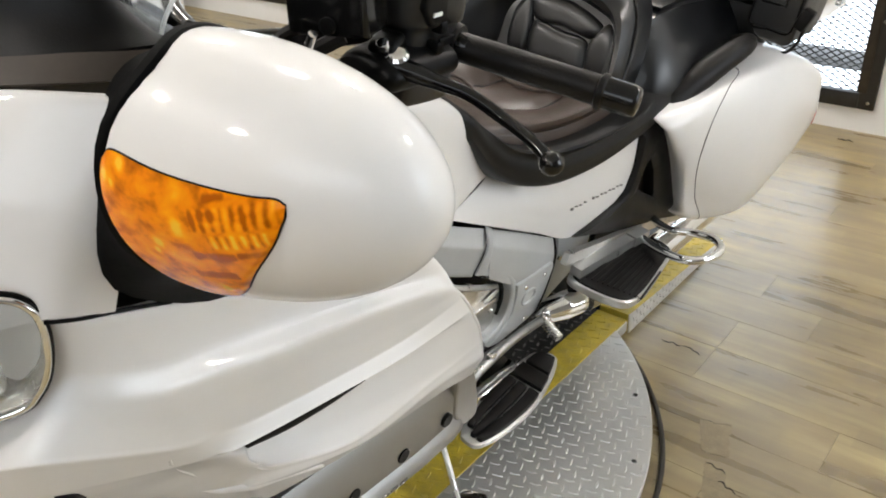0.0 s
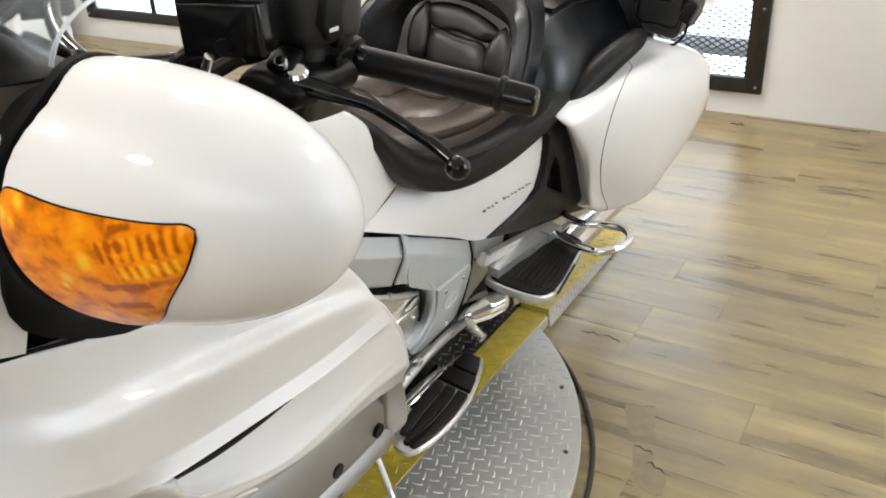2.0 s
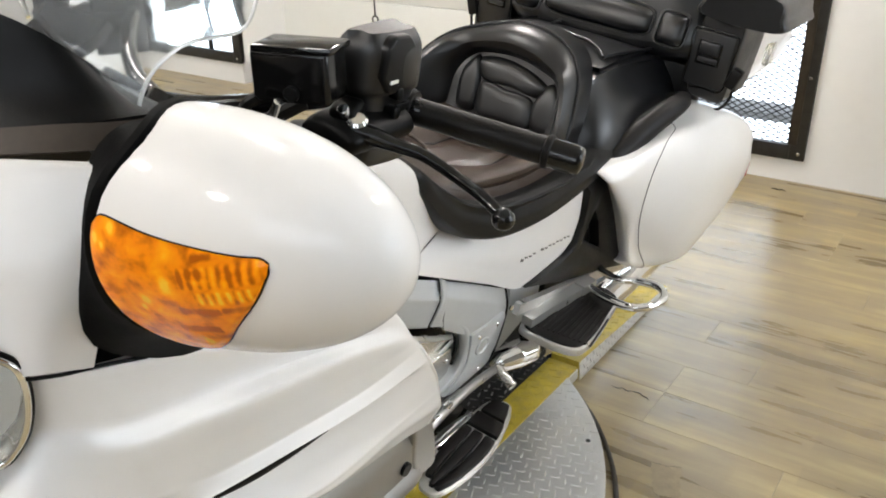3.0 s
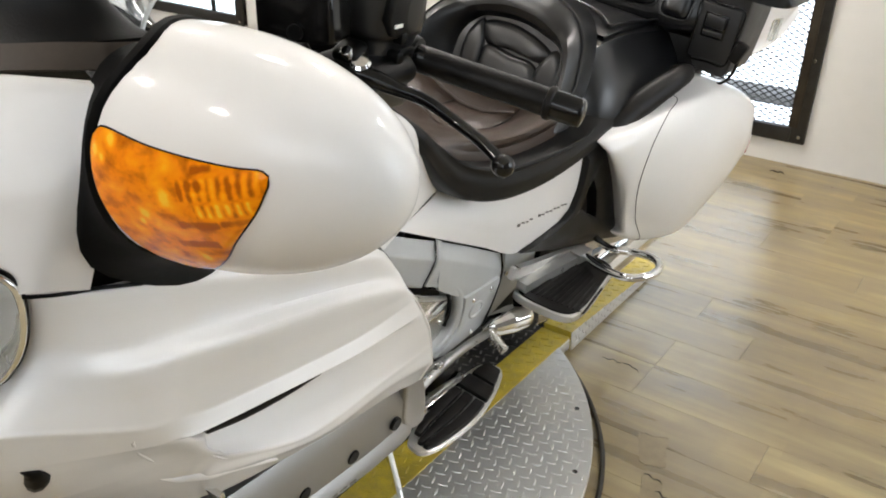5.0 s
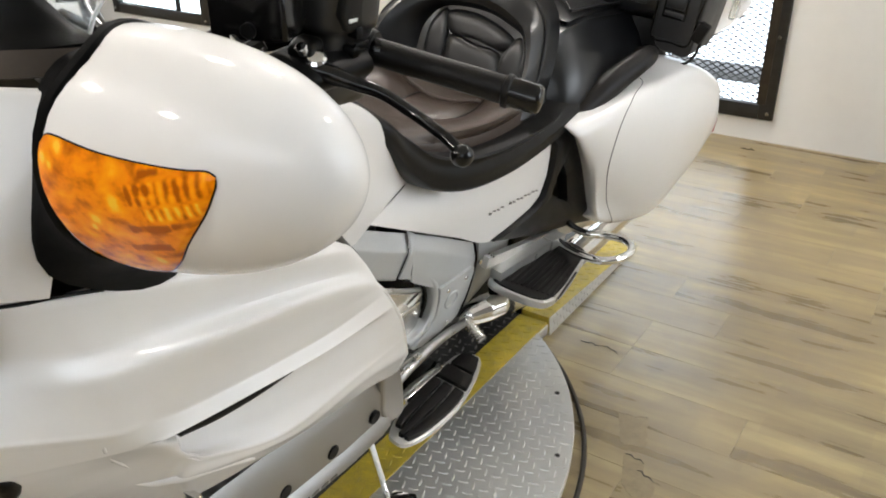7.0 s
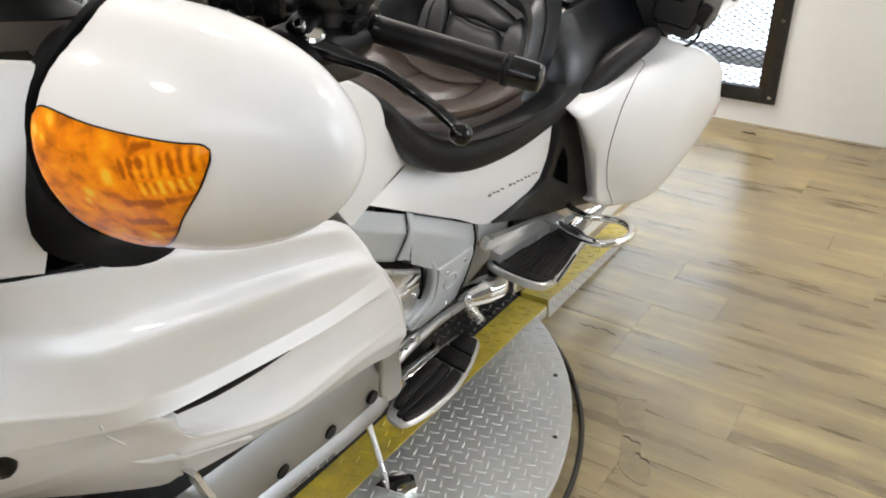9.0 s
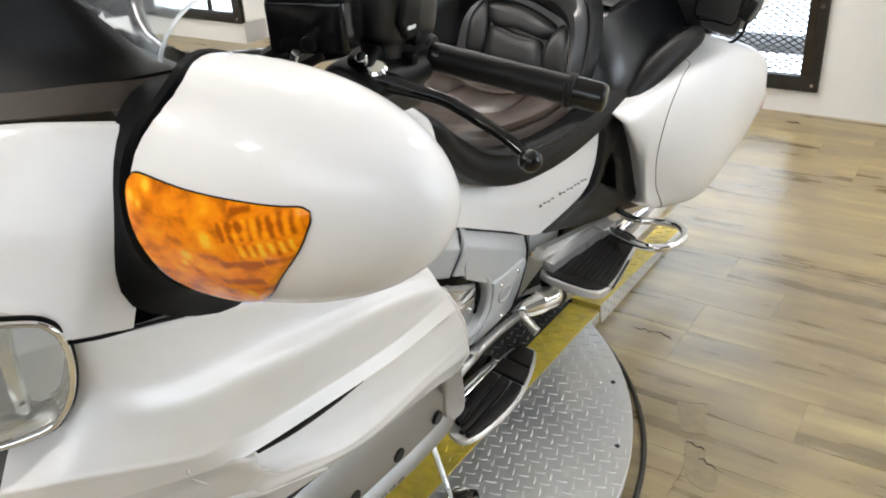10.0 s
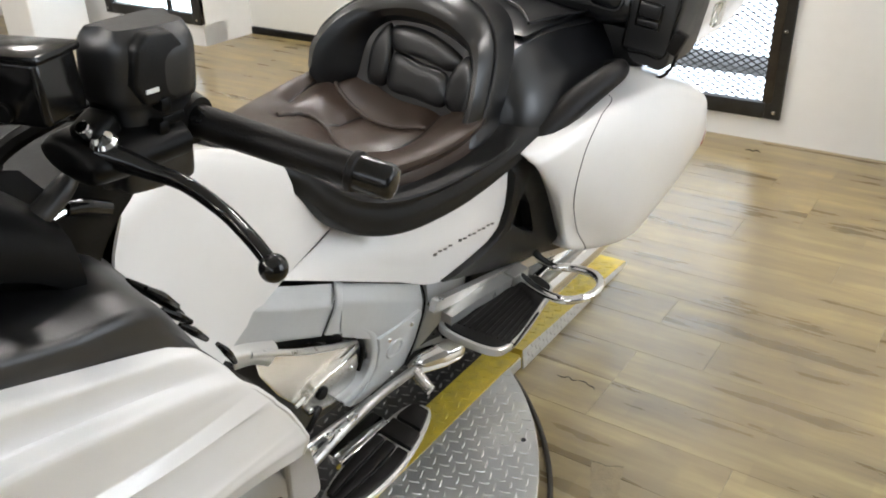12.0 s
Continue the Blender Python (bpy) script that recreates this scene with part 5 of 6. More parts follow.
COVER_GAP = [(1.936, 0.655), (1.968, 0.614), (2.013, 0.515), (1.959, 0.541), (1.902, 0.579), (1.913, 0.626)]


def reach(poly, c, a):
    """How far a closed outline lies from the point c in the direction a."""
    d, far = Vector((math.cos(a), math.sin(a))), 0.0
    for p, q in zip(poly, poly[1:] + poly[:1]):
        e, w = Vector(q) - Vector(p), Vector(p) - c
        den = d.x * e.y - d.y * e.x
        if abs(den) > 1e-9:
            k, u = (w.x * e.y - w.y * e.x) / den, (w.x * d.y - w.y * d.x) / den
            if k > 0 and -1e-6 <= u <= 1 + 1e-6:
                far = max(far, k)
    return far


def frame_cover():
    """A thick moulded cover with a three-cornered opening through it."""
    c = Vector((1.945, 0.580))
    rings = []
    for f, dx in ((0.0, -0.030), (0.0, 0.0), (0.12, 0.006), (0.5, 0.012), (0.88, 0.007), (1.0, -0.002), (1.0, -0.03)):
        row = []
        for k in range(96):
            a = 2 * math.pi * k / 96
            r0, r1 = reach(COVER_GAP, c, a), reach(COVER_RIM, c, a)
            q = c + Vector((math.cos(a), math.sin(a))) * (r0 + (r1 - r0) * f)
            row.append((0.262 + 0.1 * (q.x - 1.9) + dx, q.x, q.y))
        rings.append(row)
    bm = bmesh.new()
    grid(bm, rings, wrap_cols=True)
    return bm


fc = part("frame_cover", frame_cover(), FRAME, bike, "black frame cover with a triangular gap")
both_parts.append(fc)
# Backing plate added so that the cover's gap stays dark.
both_parts.append(part("frame_plate", prism([(1.80, 0.36), (1.80, 0.56), (1.88, 0.76), (2.12, 0.76), (2.26, 0.40), (2.0, 0.33)], "x", 0.212, 0.228), BLACK, bike, "black plate added behind the cover to darken its gap"))

# saddlebag: fixed front and lid, with a seam between
BAG_TOP = [(0.18, 1.90, 0.80), (0.20, 2.13, 0.85), (0.24, 2.32, 0.885), (0.26, 2.60, 0.80), (0.28, 2.76, 0.67)]
BAG_CROWN = [(0.275, 1.875, 0.795), (0.335, 2.165, 0.860), (0.405, 2.33, 0.882), (0.428, 2.60, 0.785), (0.41, 2.76, 0.655)]
BAG_SHOULDER = [(0.305, 1.88, 0.775), (0.360, 2.072, 0.839), (0.440, 2.30, 0.835), (0.455, 2.58, 0.745), (0.43, 2.775, 0.64)]
BAG_UPPER = [(0.320, 1.90, 0.745), (0.366, 2.008, 0.772), (0.450, 2.27, 0.73), (0.464, 2.55, 0.68), (0.44, 2.77, 0.60)]
BAG_LOWER = [(0.328, 1.985, 0.635), (0.362, 2.011, 0.649), (0.440, 2.27, 0.58), (0.457, 2.52, 0.565), (0.44, 2.73, 0.565)]
BAG_HIP = [(0.334, 2.065, 0.505), (0.352, 2.098, 0.519), (0.42, 2.31, 0.45), (0.435, 2.50, 0.475), (0.43, 2.69, 0.54)]
BAG_EDGE = [(0.325, 2.10, 0.450), (0.344, 2.205, 0.400), (0.385, 2.36, 0.385), (0.40, 2.50, 0.43), (0.41, 2.67, 0.52)]
BAG_FLOOR = [(0.20, 2.11, 0.44), (0.20, 2.19, 0.40), (0.22, 2.36, 0.365), (0.25, 2.50, 0.41), (0.28, 2.66, 0.50)]
BAG = [[(r[0][0] - 0.045, r[0][1] + 0.035, r[0][2])] + r for r in (BAG_TOP, BAG_CROWN, BAG_SHOULDER, BAG_UPPER, BAG_LOWER, BAG_HIP, BAG_EDGE, BAG_FLOOR)]
bag = part("saddlebag", skin(BAG, 61, 56, 0.004, (0, 25)), PEARL, bike, "pearl white saddlebag")
part("saddlebag_lid", skin([[(p[0] + 0.0015, p[1], p[2]) for p in r] for r in BAG], 61, 56, 0.004, (24, 61)), PEARL, bag, "pearl white saddlebag lid")
sg = net(BAG, 61, 56)
part("seam", tube([r[24] + Vector((0.0006, 0, 0)) for r in sg[6:50]], 0.0011, 6, 0), BLACK, bag, "dark seam")
tailend = prism([(0.24, 0.52), (0.41, 0.54), (0.435, 0.60), (0.40, 0.655), (0.26, 0.67)], "y", 2.70, 2.745, 0.01)
part("bag_end", tailend, PEARL, bag)
part("reflector", box((0.443, 2.735, 0.60), (0.008, 0.012, 0.05), 0.004), mat("red_reflector", (0.35, 0.02, 0.015), 0.15, 0, 0.6), bag, "red reflector")
both_parts.append(bag)

# passenger grab rail, speaker pod, trunk
both_parts.append(part("grab_rail", tube([(0.262, 1.92, 0.775), (0.272, 1.97, 0.805), (0.30, 2.06, 0.862), (0.328, 2.14, 0.905), (0.337, 2.185, 0.918), (0.325, 2.22, 0.915), (0.29, 2.24, 0.90)], [0.024, 0.033, 0.034, 0.030, 0.025, 0.020, 0.018], 14, 36), RUBBER, bike, "black padded grab rail"))


def pod_sect(y, g):
    return [(0.30 - g, y, 0.925), (0.36, y, 0.900 - g), (0.405, y, 0.912), (0.411 + g, y, 1.0), (0.414 + g, y, 1.10), (0.402, y, 1.125), (0.31, y, 1.125), (0.297 - g, y, 1.08)]


# Black box added to close a gap that should look dark.
part("rear_filler", box((0, 2.38, 0.87), (0.64, 0.10, 0.22), 0.03), BLACK, bike, "black box added to fill the dark gap behind the passenger seat")
pod = part("speaker_pod", loft([pod_sect(2.318, -0.008), pod_sect(2.325, 0.0), pod_sect(2.40, 0.006), pod_sect(2.50, 0.006)], 40, 16), GREYBLACK, bike, "black speaker pod beside the passenger seat")
def outline_bar(parent, pts, y, r, material, name="lid_gap"):
    part(name, tube([(u, y, w) for u, w in pts], r, 6, 48, True), material, parent)


part("pocket_lid", box((0.345, 2.318, 1.010), (0.115, 0.012, 0.150), 0.006, None, 3), GREYBLACK, pod, "grey-black pocket lid")
outline_bar(pod, [(0.286, 1.085), (0.345, 1.088), (0.405, 1.084), (0.403, 1.01), (0.395, 0.936), (0.345, 0.932), (0.288, 0.934), (0.286, 1.01)], 2.313, 0.0022, GLOSS)
part("latch_recess", box((0.338, 2.3105, 1.028), (0.066, 0.004, 0.066), 0.002), GLOSS, pod, "dark latch recess")
part("latch", box((0.338, 2.308, 1.040), (0.054, 0.010, 0.034), 0.004), GREYBLACK, pod, "grey-black latch")
part("latch", box((0.338, 2.309, 1.008), (0.054, 0.006, 0.014), 0.002), GREYBLACK, pod, "grey-black latch")
part("socket", box((0.420, 2.32, 0.978), (0.032, 0.035, 0.055), 0.006, pose(0, 0, 0, 0, 18, 0)), RUBBER, pod, "rubber socket cap")
part("lead", tube([(0.426, 2.32, 0.955), (0.420, 2.32, 0.915), (0.400, 2.315, 0.887), (0.36, 2.30, 0.878), (0.31, 2.29, 0.880)], 0.0042, 8, 30), RUBBER, pod, "thin black lead")
both_parts.append(pod)
trunk = part("trunk", loft([[(-0.40, y, w0 + 0.05), (-0.34, y, w0), (0.34, y, w0), (0.40, y, w0 + 0.05), (0.418, y, w1 - 0.03), (0.39, y, w1), (-0.39, y, w1), (-0.418, y, w1 - 0.03)] for y, w0, w1 in ((2.49, 0.93, 1.13), (2.55, 0.92, 1.16), (2.80, 0.93, 1.20), (2.95, 0.98, 1.18))], 48, 16), PEARL, bike, "pearl white trunk")
part("trunk_lid", loft([[(-0.40, y, 1.15), (0.40, y, 1.15), (0.415, y, 1.21), (0.36, y, w1), (-0.36, y, w1), (-0.415, y, 1.21)] for y, w1 in ((2.44, 1.38), (2.55, 1.42), (2.80, 1.42), (2.95, 1.30))], 44, 14), PEARL, trunk, "pearl white trunk lid")
both_parts.append(part("armrest", loft([[(0.30 - g, y, 1.13), (0.50 + g, y, 1.125), (0.51 + g, y, 1.16), (0.48, y, 1.205), (0.32, y, 1.205), (0.295 - g, y, 1.17)] for y, g in ((2.27, -0.012), (2.29, 0.0), (2.40, 0.004), (2.55, 0.004))], 36, 14), LEATHER, bike, "black padded armrest"))
both_parts.append(part("rear_marker", box((0.455, 2.475, 1.03), (0.016, 0.06, 0.06), 0.006), LAMPGLASS, bike, "clear marker lamp"))

# engine side
both_parts.append(part("cylinder_cover", skin([
    [(0.150, 1.08, 0.775), (0.165, 1.139, 0.746), (0.170, 1.245, 0.698), (0.177, 1.347, 0.653)],
    [(0.181, 1.065, 0.752), (0.188, 1.116, 0.728), (0.198, 1.214, 0.681), (0.203, 1.320, 0.633)],
    [(0.183, 1.062, 0.745), (0.191, 1.113, 0.722), (0.201, 1.211, 0.675), (0.206, 1.318, 0.628)],
    [(0.182, 1.03, 0.70), (0.190, 1.074, 0.674), (0.195, 1.175, 0.627), (0.198, 1.294, 0.569)],
    [(0.172, 1.03, 0.69), (0.180, 1.076, 0.662), (0.185, 1.177, 0.616), (0.188, 1.296, 0.560)]], 20, 25, 0.006, None, True), SILVER, bike, "silver painted cylinder cover with a crease"))
both_parts.append(part("cover_rib", skin([
    [(0.172, 1.352, 0.662), (0.184, 1.349, 0.658), (0.186, 1.362, 0.651), (0.176, 1.368, 0.646)],
    [(0.200, 1.322, 0.640), (0.212, 1.318, 0.636), (0.214, 1.331, 0.630), (0.206, 1.338, 0.626)],
    [(0.195, 1.298, 0.577), (0.206, 1.295, 0.573), (0.210, 1.325, 0.562), (0.204, 1.334, 0.558)]], 14, 14, 0.006), SILVER, bike, "raised silver cover rib"))
case = part("engine_case", skin([
    [(0.178, 1.371, 0.642), (0.195, 1.470, 0.598), (0.209, 1.605, 0.532)],
    [(0.203, 1.343, 0.627), (0.213, 1.449, 0.577), (0.217, 1.610, 0.494)],
    [(0.206, 1.341, 0.620), (0.216, 1.447, 0.569), (0.219, 1.610, 0.487)],
    [(0.211, 1.335, 0.575), (0.222, 1.429, 0.520), (0.227, 1.590, 0.452)],
    [(0.212, 1.340, 0.545), (0.222, 1.434, 0.490), (0.227, 1.580, 0.430)]], 20, 29, 0.008, None, True), SILVER, bike, "silver painted engine case")
part("case_arch", skin([
    [(0.204, 1.327, 0.586), (0.207, 1.400, 0.553), (0.212, 1.448, 0.508), (0.214, 1.463, 0.449), (0.216, 1.452, 0.405), (0.218, 1.412, 0.372), (0.220, 1.345, 0.362)],
    [(0.206, 1.323, 0.572), (0.215, 1.393, 0.546), (0.222, 1.434, 0.504), (0.224, 1.447, 0.450), (0.226, 1.437, 0.411), (0.228, 1.400, 0.382), (0.230, 1.338, 0.375)],
    [(0.208, 1.325, 0.564), (0.217, 1.381, 0.542), (0.222, 1.419, 0.505), (0.224, 1.429, 0.460), (0.225, 1.418, 0.419), (0.227, 1.381, 0.395), (0.229, 1.329, 0.392)],
    [(0.205, 1.331, 0.555), (0.207, 1.388, 0.526), (0.208, 1.416, 0.492), (0.209, 1.426, 0.449), (0.210, 1.413, 0.411), (0.212, 1.377, 0.390), (0.214, 1.331, 0.388)],
    [(0.165, 1.331, 0.555), (0.167, 1.388, 0.526), (0.168, 1.416, 0.492), (0.169, 1.426, 0.449), (0.170, 1.413, 0.411), (0.172, 1.377, 0.390), (0.174, 1.331, 0.388)]], 44, 20, 0.004), SILVER, case, "rounded silver arch of the casing")
# Shade of the gap inside the arch, put in as a black tube.
part("arch_shadow_gap", tube([(0.199, 1.323, 0.557), (0.201, 1.384, 0.523), (0.202, 1.410, 0.490), (0.203, 1.419, 0.449), (0.204, 1.406, 0.412)], 0.0055, 8, 30), BLACK, case, "black tube for the shaded gap inside the arch")
part("case_plate", prism([(1.438, 0.488), (1.580, 0.482), (1.592, 0.480), (1.595, 0.464), (1.578, 0.410), (1.552, 0.360), (1.525, 0.353), (1.468, 0.349), (1.390, 0.347), (1.350, 0.360), (1.401, 0.378), (1.438, 0.409), (1.443, 0.456)], "x", 0.212, 0.231, 0.004), SILVER, case, "raised silver plate")
part("case_boss", ring((0.231, 1.496, 0.430), (1, 0, 0), 0.021, 0.0038, 28, 8, 1.25, 0.9), SILVER, case, "oval raised mark")
for y, w in ((1.552, 0.465), (1.473, 0.467), (1.490, 0.368)):
    part("bolt", disc((0.232, y, w), (1, 0, 0), 0.0065, 0.005, 12), CHROME, case)
both_parts.append(case)
part("case_gap", tube([(0.207, 1.612, 0.533), (0.216, 1.622, 0.482), (0.223, 1.604, 0.435), (0.232, 1.565, 0.390), (0.236, 1.535, 0.360)], 0.0026, 6, 24), BLACK, case, "dark casting gap")
part("case_gap", tube([(0.180, 1.346, 0.656), (0.206, 1.317, 0.631), (0.200, 1.294, 0.570)], 0.0020, 6, 20), BLACK, case, "dark casting gap")
pivot = part("pivot_plate", prism([(1.622, 0.530), (1.756, 0.500), (1.80, 0.47), (1.80, 0.42), (1.730, 0.376), (1.627, 0.345), (1.590, 0.320), (1.612, 0.382), (1.634, 0.432), (1.637, 0.475)], "x", 0.19, 0.215, 0.005), SILVER, bike, "silver frame pivot plate")
part("bolt", disc((0.217, 1.645, 0.462), (1, 0, 0), 0.008, 0.006, 12), CHROME, pivot)
both_parts.append(pivot)
chrome_tri = part("valve_cover", prism([(1.123, 0.622), (1.263, 0.554), (1.431, 0.469), (1.333, 0.442), (1.232, 0.426), (1.185, 0.484), (1.137, 0.564)], "x", 0.172, 0.190, 0.004, 3), mat("polished_cover_metal", (0.78, 0.74, 0.67), 0.26, 1.0, rough_vary=0.03, scale=20), bike, "chrome triangular valve cover", smooth=False)
part("cover_rim", tube([(0.206, 1.10, 0.648), (0.212, 1.17, 0.612), (0.216, 1.235, 0.577), (0.206, 1.34, 0.521), (0.188, 1.432, 0.472)], 0.0065, 10, 30), CAST, chrome_tri, "bright rim")
part("cover_tab", skin([[(0.185, 1.04, 0.682), (0.186, 1.10, 0.668), (0.187, 1.165, 0.640)], [(0.204, 1.045, 0.672), (0.206, 1.10, 0.655), (0.208, 1.165, 0.622)], [(0.207, 1.06, 0.655), (0.209, 1.105, 0.638), (0.211, 1.150, 0.608)], [(0.20, 1.07, 0.63), (0.202, 1.110, 0.617), (0.204, 1.145, 0.592)]], 14, 14, 0.005), CAST, chrome_tri, "polished cover tab")
part("lower_rim", tube([(0.196, 1.226, 0.431), (0.196, 1.277, 0.441), (0.196, 1.331, 0.449), (0.196, 1.42, 0.475)], 0.004, 8, 24), CAST, chrome_tri, "bright rim")
both_parts.append(chrome_tri)
oval = part("head_cover", prism([(1.402, 0.463), (1.411, 0.426), (1.393, 0.386), (1.332, 0.37), (1.257, 0.385), (1.233, 0.43), (1.274, 0.452), (1.321, 0.459)], "x", 0.170, 0.205, 0.005, 2), BRUSHED, bike, "polished engine head cover", smooth=False)
# A black disc stands in for the dark hole.
part("plug_cap", disc((0.206, 1.29, 0.429), (1, 0, 0), 0.015, 0.008, 16), BLACK, oval, "black disc for the hole in the head cover")
part("plug_lead", tube([(0.205, 1.285, 0.392), (0.213, 1.26, 0.385), (0.214, 1.235, 0.36), (0.205, 1.225, 0.33)], 0.0065, 8, 16), RUBBER, oval, "black lead")
for y, w in [(1.257, 0.405), (1.381, 0.435)]:
    part("bolt", disc((0.206, y, w), (1, 0, 0), 0.007, 0.006, 12), CHROME, oval)
both_parts.append(oval)
part("engine_block", box((0, 1.25, 0.42), (0.28, 0.85, 0.36), 0.03), STEEL, bike, "dark engine block")
part("tank_core", box((0, 1.12, 0.71), (0.24, 0.46, 0.32), 0.05), BLACK, bike, "dark tank core")
part("frame_core", box((0, 1.95, 0.56), (0.30, 0.7, 0.34), 0.05), BLACK, bike, "dark rear frame")
# Plates added to hide the bright fender and keep this space dark.
both_parts.append(part("radiator_shroud", prism([(0.30, 0.80), (0.32, 0.52), (0.55, 0.40), (1.02, 0.42), (1.02, 0.70), (0.60, 0.85)], "x", 0.235, 0.255), BLACK, bike, "black plate added to darken the space under the fairing"))
part("front_core", box((0, 0.55, 0.82), (0.56, 0.36, 0.5), 0.08), BLACK, bike, "dark radiator block")

# shift linkage
guard = part("exhaust_guard", tube([(0.226, 1.560, 0.333), (0.240, 1.585, 0.340), (0.262, 1.63, 0.350), (0.282, 1.668, 0.358), (0.288, 1.682, 0.361)], [0.010, 0.028, 0.036, 0.033, 0.020], 18, 24), CHROME, bike, "short bright chrome cover")
# Hole put on as a black disc in place of its shade.
part("hole", disc((0.262, 1.588, 0.352), (0.8, -0.3, 0.5), 0.010, 0.010, 14), BLACK, guard, "black disc for a shaded round hole")
part("cap", box((0.262, 1.668, 0.392), (0.03, 0.03, 0.022), 0.006), BLACK, guard, "black rubber cap")
DULL = mat("dull_linkage_metal", (0.42, 0.42, 0.41), 0.32, 1.0, rough_vary=0.08, scale=40)
shift = part("shift_lever", tube([(0.268, 1.18, 0.345), (0.262, 1.30, 0.362), (0.258, 1.42, 0.366), (0.256, 1.54, 0.352)], 0.0105, 10, 24), DULL, bike, "chrome shift lever")
part("shift_arm", tube([(0.235, 1.16, 0.36), (0.24, 1.30, 0.355), (0.236, 1.42, 0.34)], 0.008, 10, 16), DULL, shift)
peg = merged(*[disc((0.262 + 0.0072 * k, 1.541 - 0.0013 * k, 0.352 - 0.0026 * k), (0.93, -0.12, -0.34), 0.0152 - 0.0003 * k, 0.0044, 16, 0.0012) for k in range(8)], tube([(0.256, 1.542, 0.354), (0.313, 1.532, 0.334)], 0.0112, 10, 6))
part("shift_peg", peg, BRUSHED, shift, "ribbed metal shift peg")
for y in (1.20, 1.25, 1.32):
    part("clevis", box((0.262, y, 0.372), (0.014, 0.022, 0.02), 0.003), CHROME, shift)

# rider's footboard
OUT = [(0.272, 1.526), (0.306, 1.543), (0.330, 1.517), (0.356, 1.437), (0.371, 1.343), (0.366, 1.237), (0.347, 1.176), (0.315, 1.170), (0.295, 1.187), (0.273, 1.261), (0.261, 1.383), (0.260, 1.483)]
ol = [(p.x, p.y) for p in cr([(*p, 0) for p in OUT], 48, True)]
board = part("footboard", prism(ol, "z", 0.259, 0.271, 0.003), CAST, bike, "chrome rider footboard with black rubber pads")


def between(y0, y1, f0, f1, n=8):
    """A strip of the board's outline between two lengths and two shares of its width."""
    lo, hi = [], []
    for i in range(n):
        y = y0 + (y1 - y0) * i / (n - 1)
        xs = [p[0] + (q[0] - p[0]) * (y - p[1]) / (q[1] - p[1]) for p, q in zip(ol, ol[1:] + ol[:1]) if (p[1] - y) * (q[1] - y) < 0]
        a, b = min(xs) + 0.007, max(xs) - 0.006
        lo.append((a + (b - a) * f0, y))
        hi.append((a + (b - a) * f1, y))
    return lo + hi[::-1]


for y0, y1, f0, f1 in ((1.205, 1.395, 0.02, 0.30), (1.186, 1.395, 0.35, 0.64), (1.186, 1.395, 0.69, 0.99), (1.407, 1.458, 0.05, 0.99), (1.466, 1.526, 0.08, 0.96)):
    part("rubber_pad", prism(between(y0, y1, f0, f1), "z", 0.266, 0.282, 0.003), RUBBER, board, "black rubber pad")
part("board_bracket", box((0.25, 1.36, 0.27), (0.05, 0.16, 0.03), 0.006), CHROME, board, "chrome bracket")
both_parts.append(board)

# passenger's footboard with heel loop
PB = [(0.252, 1.650), (0.272, 1.618), (0.340, 1.615), (0.400, 1.628), (0.421, 1.660), (0.422, 1.732), (0.406, 1.838), (0.392, 1.920), (0.375, 1.945), (0.33, 1.955), (0.302, 1.92), (0.268, 1.75)]
pl = [(p.x, p.y) for p in cr([(*p, 0) for p in PB], 48, True)]
pb = part("passenger_board", prism(pl, "z", 0.416, 0.437, 0.005), CAST, bike, "chrome passenger footboard")
cu, cv = 0.343, 1.78
part("rubber_mat", prism([(cu + (x - cu) * 0.90, cv + (y - cv) * 0.95) for x, y in pl], "z", 0.430, 0.441, 0.002), RUBBER, pb, "black ribbed rubber mat")
for k in range(11):
    uu = 0.285 + 0.0135 * k
    part("rib", tube([(uu + 0.01, 1.65 + 0.002 * k, 0.4415), (uu + 0.012 - 0.002 * k, 1.90 - 0.009 * k, 0.4415)], 0.0028, 6, 4), RUBBER, pb)
part("hinge_channel", beam([(0.271, 1.634, 0.452), (0.280, 1.72, 0.453), (0.296, 1.858, 0.455)], 0.030, 0.026), CAST, pb, "satin metal hinge channel")
part("hinge_collar", beam([(0.297, 1.864, 0.455), (0.304, 1.925, 0.455)], 0.032, 0.028, 4), CAST, pb, "satin metal collar")
part("mount_bar", beam([(0.252, 1.60, 0.497), (0.262, 1.80, 0.460), (0.268, 2.08, 0.405), (0.275, 2.38, 0.330)], 0.016, 0.030, 16), CAST, pb, "bright mounting bar")
part("heel_loop", tube([(0.278, 2.035, 0.446), (0.312, 2.0, 0.455), (0.36, 1.977, 0.466), (0.405, 1.990, 0.475), (0.462, 1.985, 0.487), (0.497, 1.948, 0.495), (0.505, 1.898, 0.497), (0.483, 1.853, 0.492), (0.445, 1.836, 0.484), (0.376, 1.858, 0.469), (0.306, 1.900, 0.456)], 0.0105, 14, 70), CHROME, pb, "chrome heel loop")
both_parts.append(pb)

# left and right hand controls
bar = part("handlebar", tube([(0, 0.78, 1.13), (0.12, 0.77, 1.16), (0.25, 0.79, 1.20), (0.36, 0.825, 1.232), (0.44, 0.848, 1.226)], 0.0135, 12, 24), GLOSS, bike, "black handlebar")
g0, g1 = Vector((0.405, 0.842, 1.226)), Vector((0.622, 0.893, 1.216))
grip = part("grip", tube([g0, g0.lerp(g1, 0.8)], 0.0172, 20, 24), RUBBER, bar, "black rubber grip")
part("grip_flange", tube([g0.lerp(g1, -0.02), g0.lerp(g1, 0.03)], [0.027, 0.024], 20, 3), RUBBER, grip)
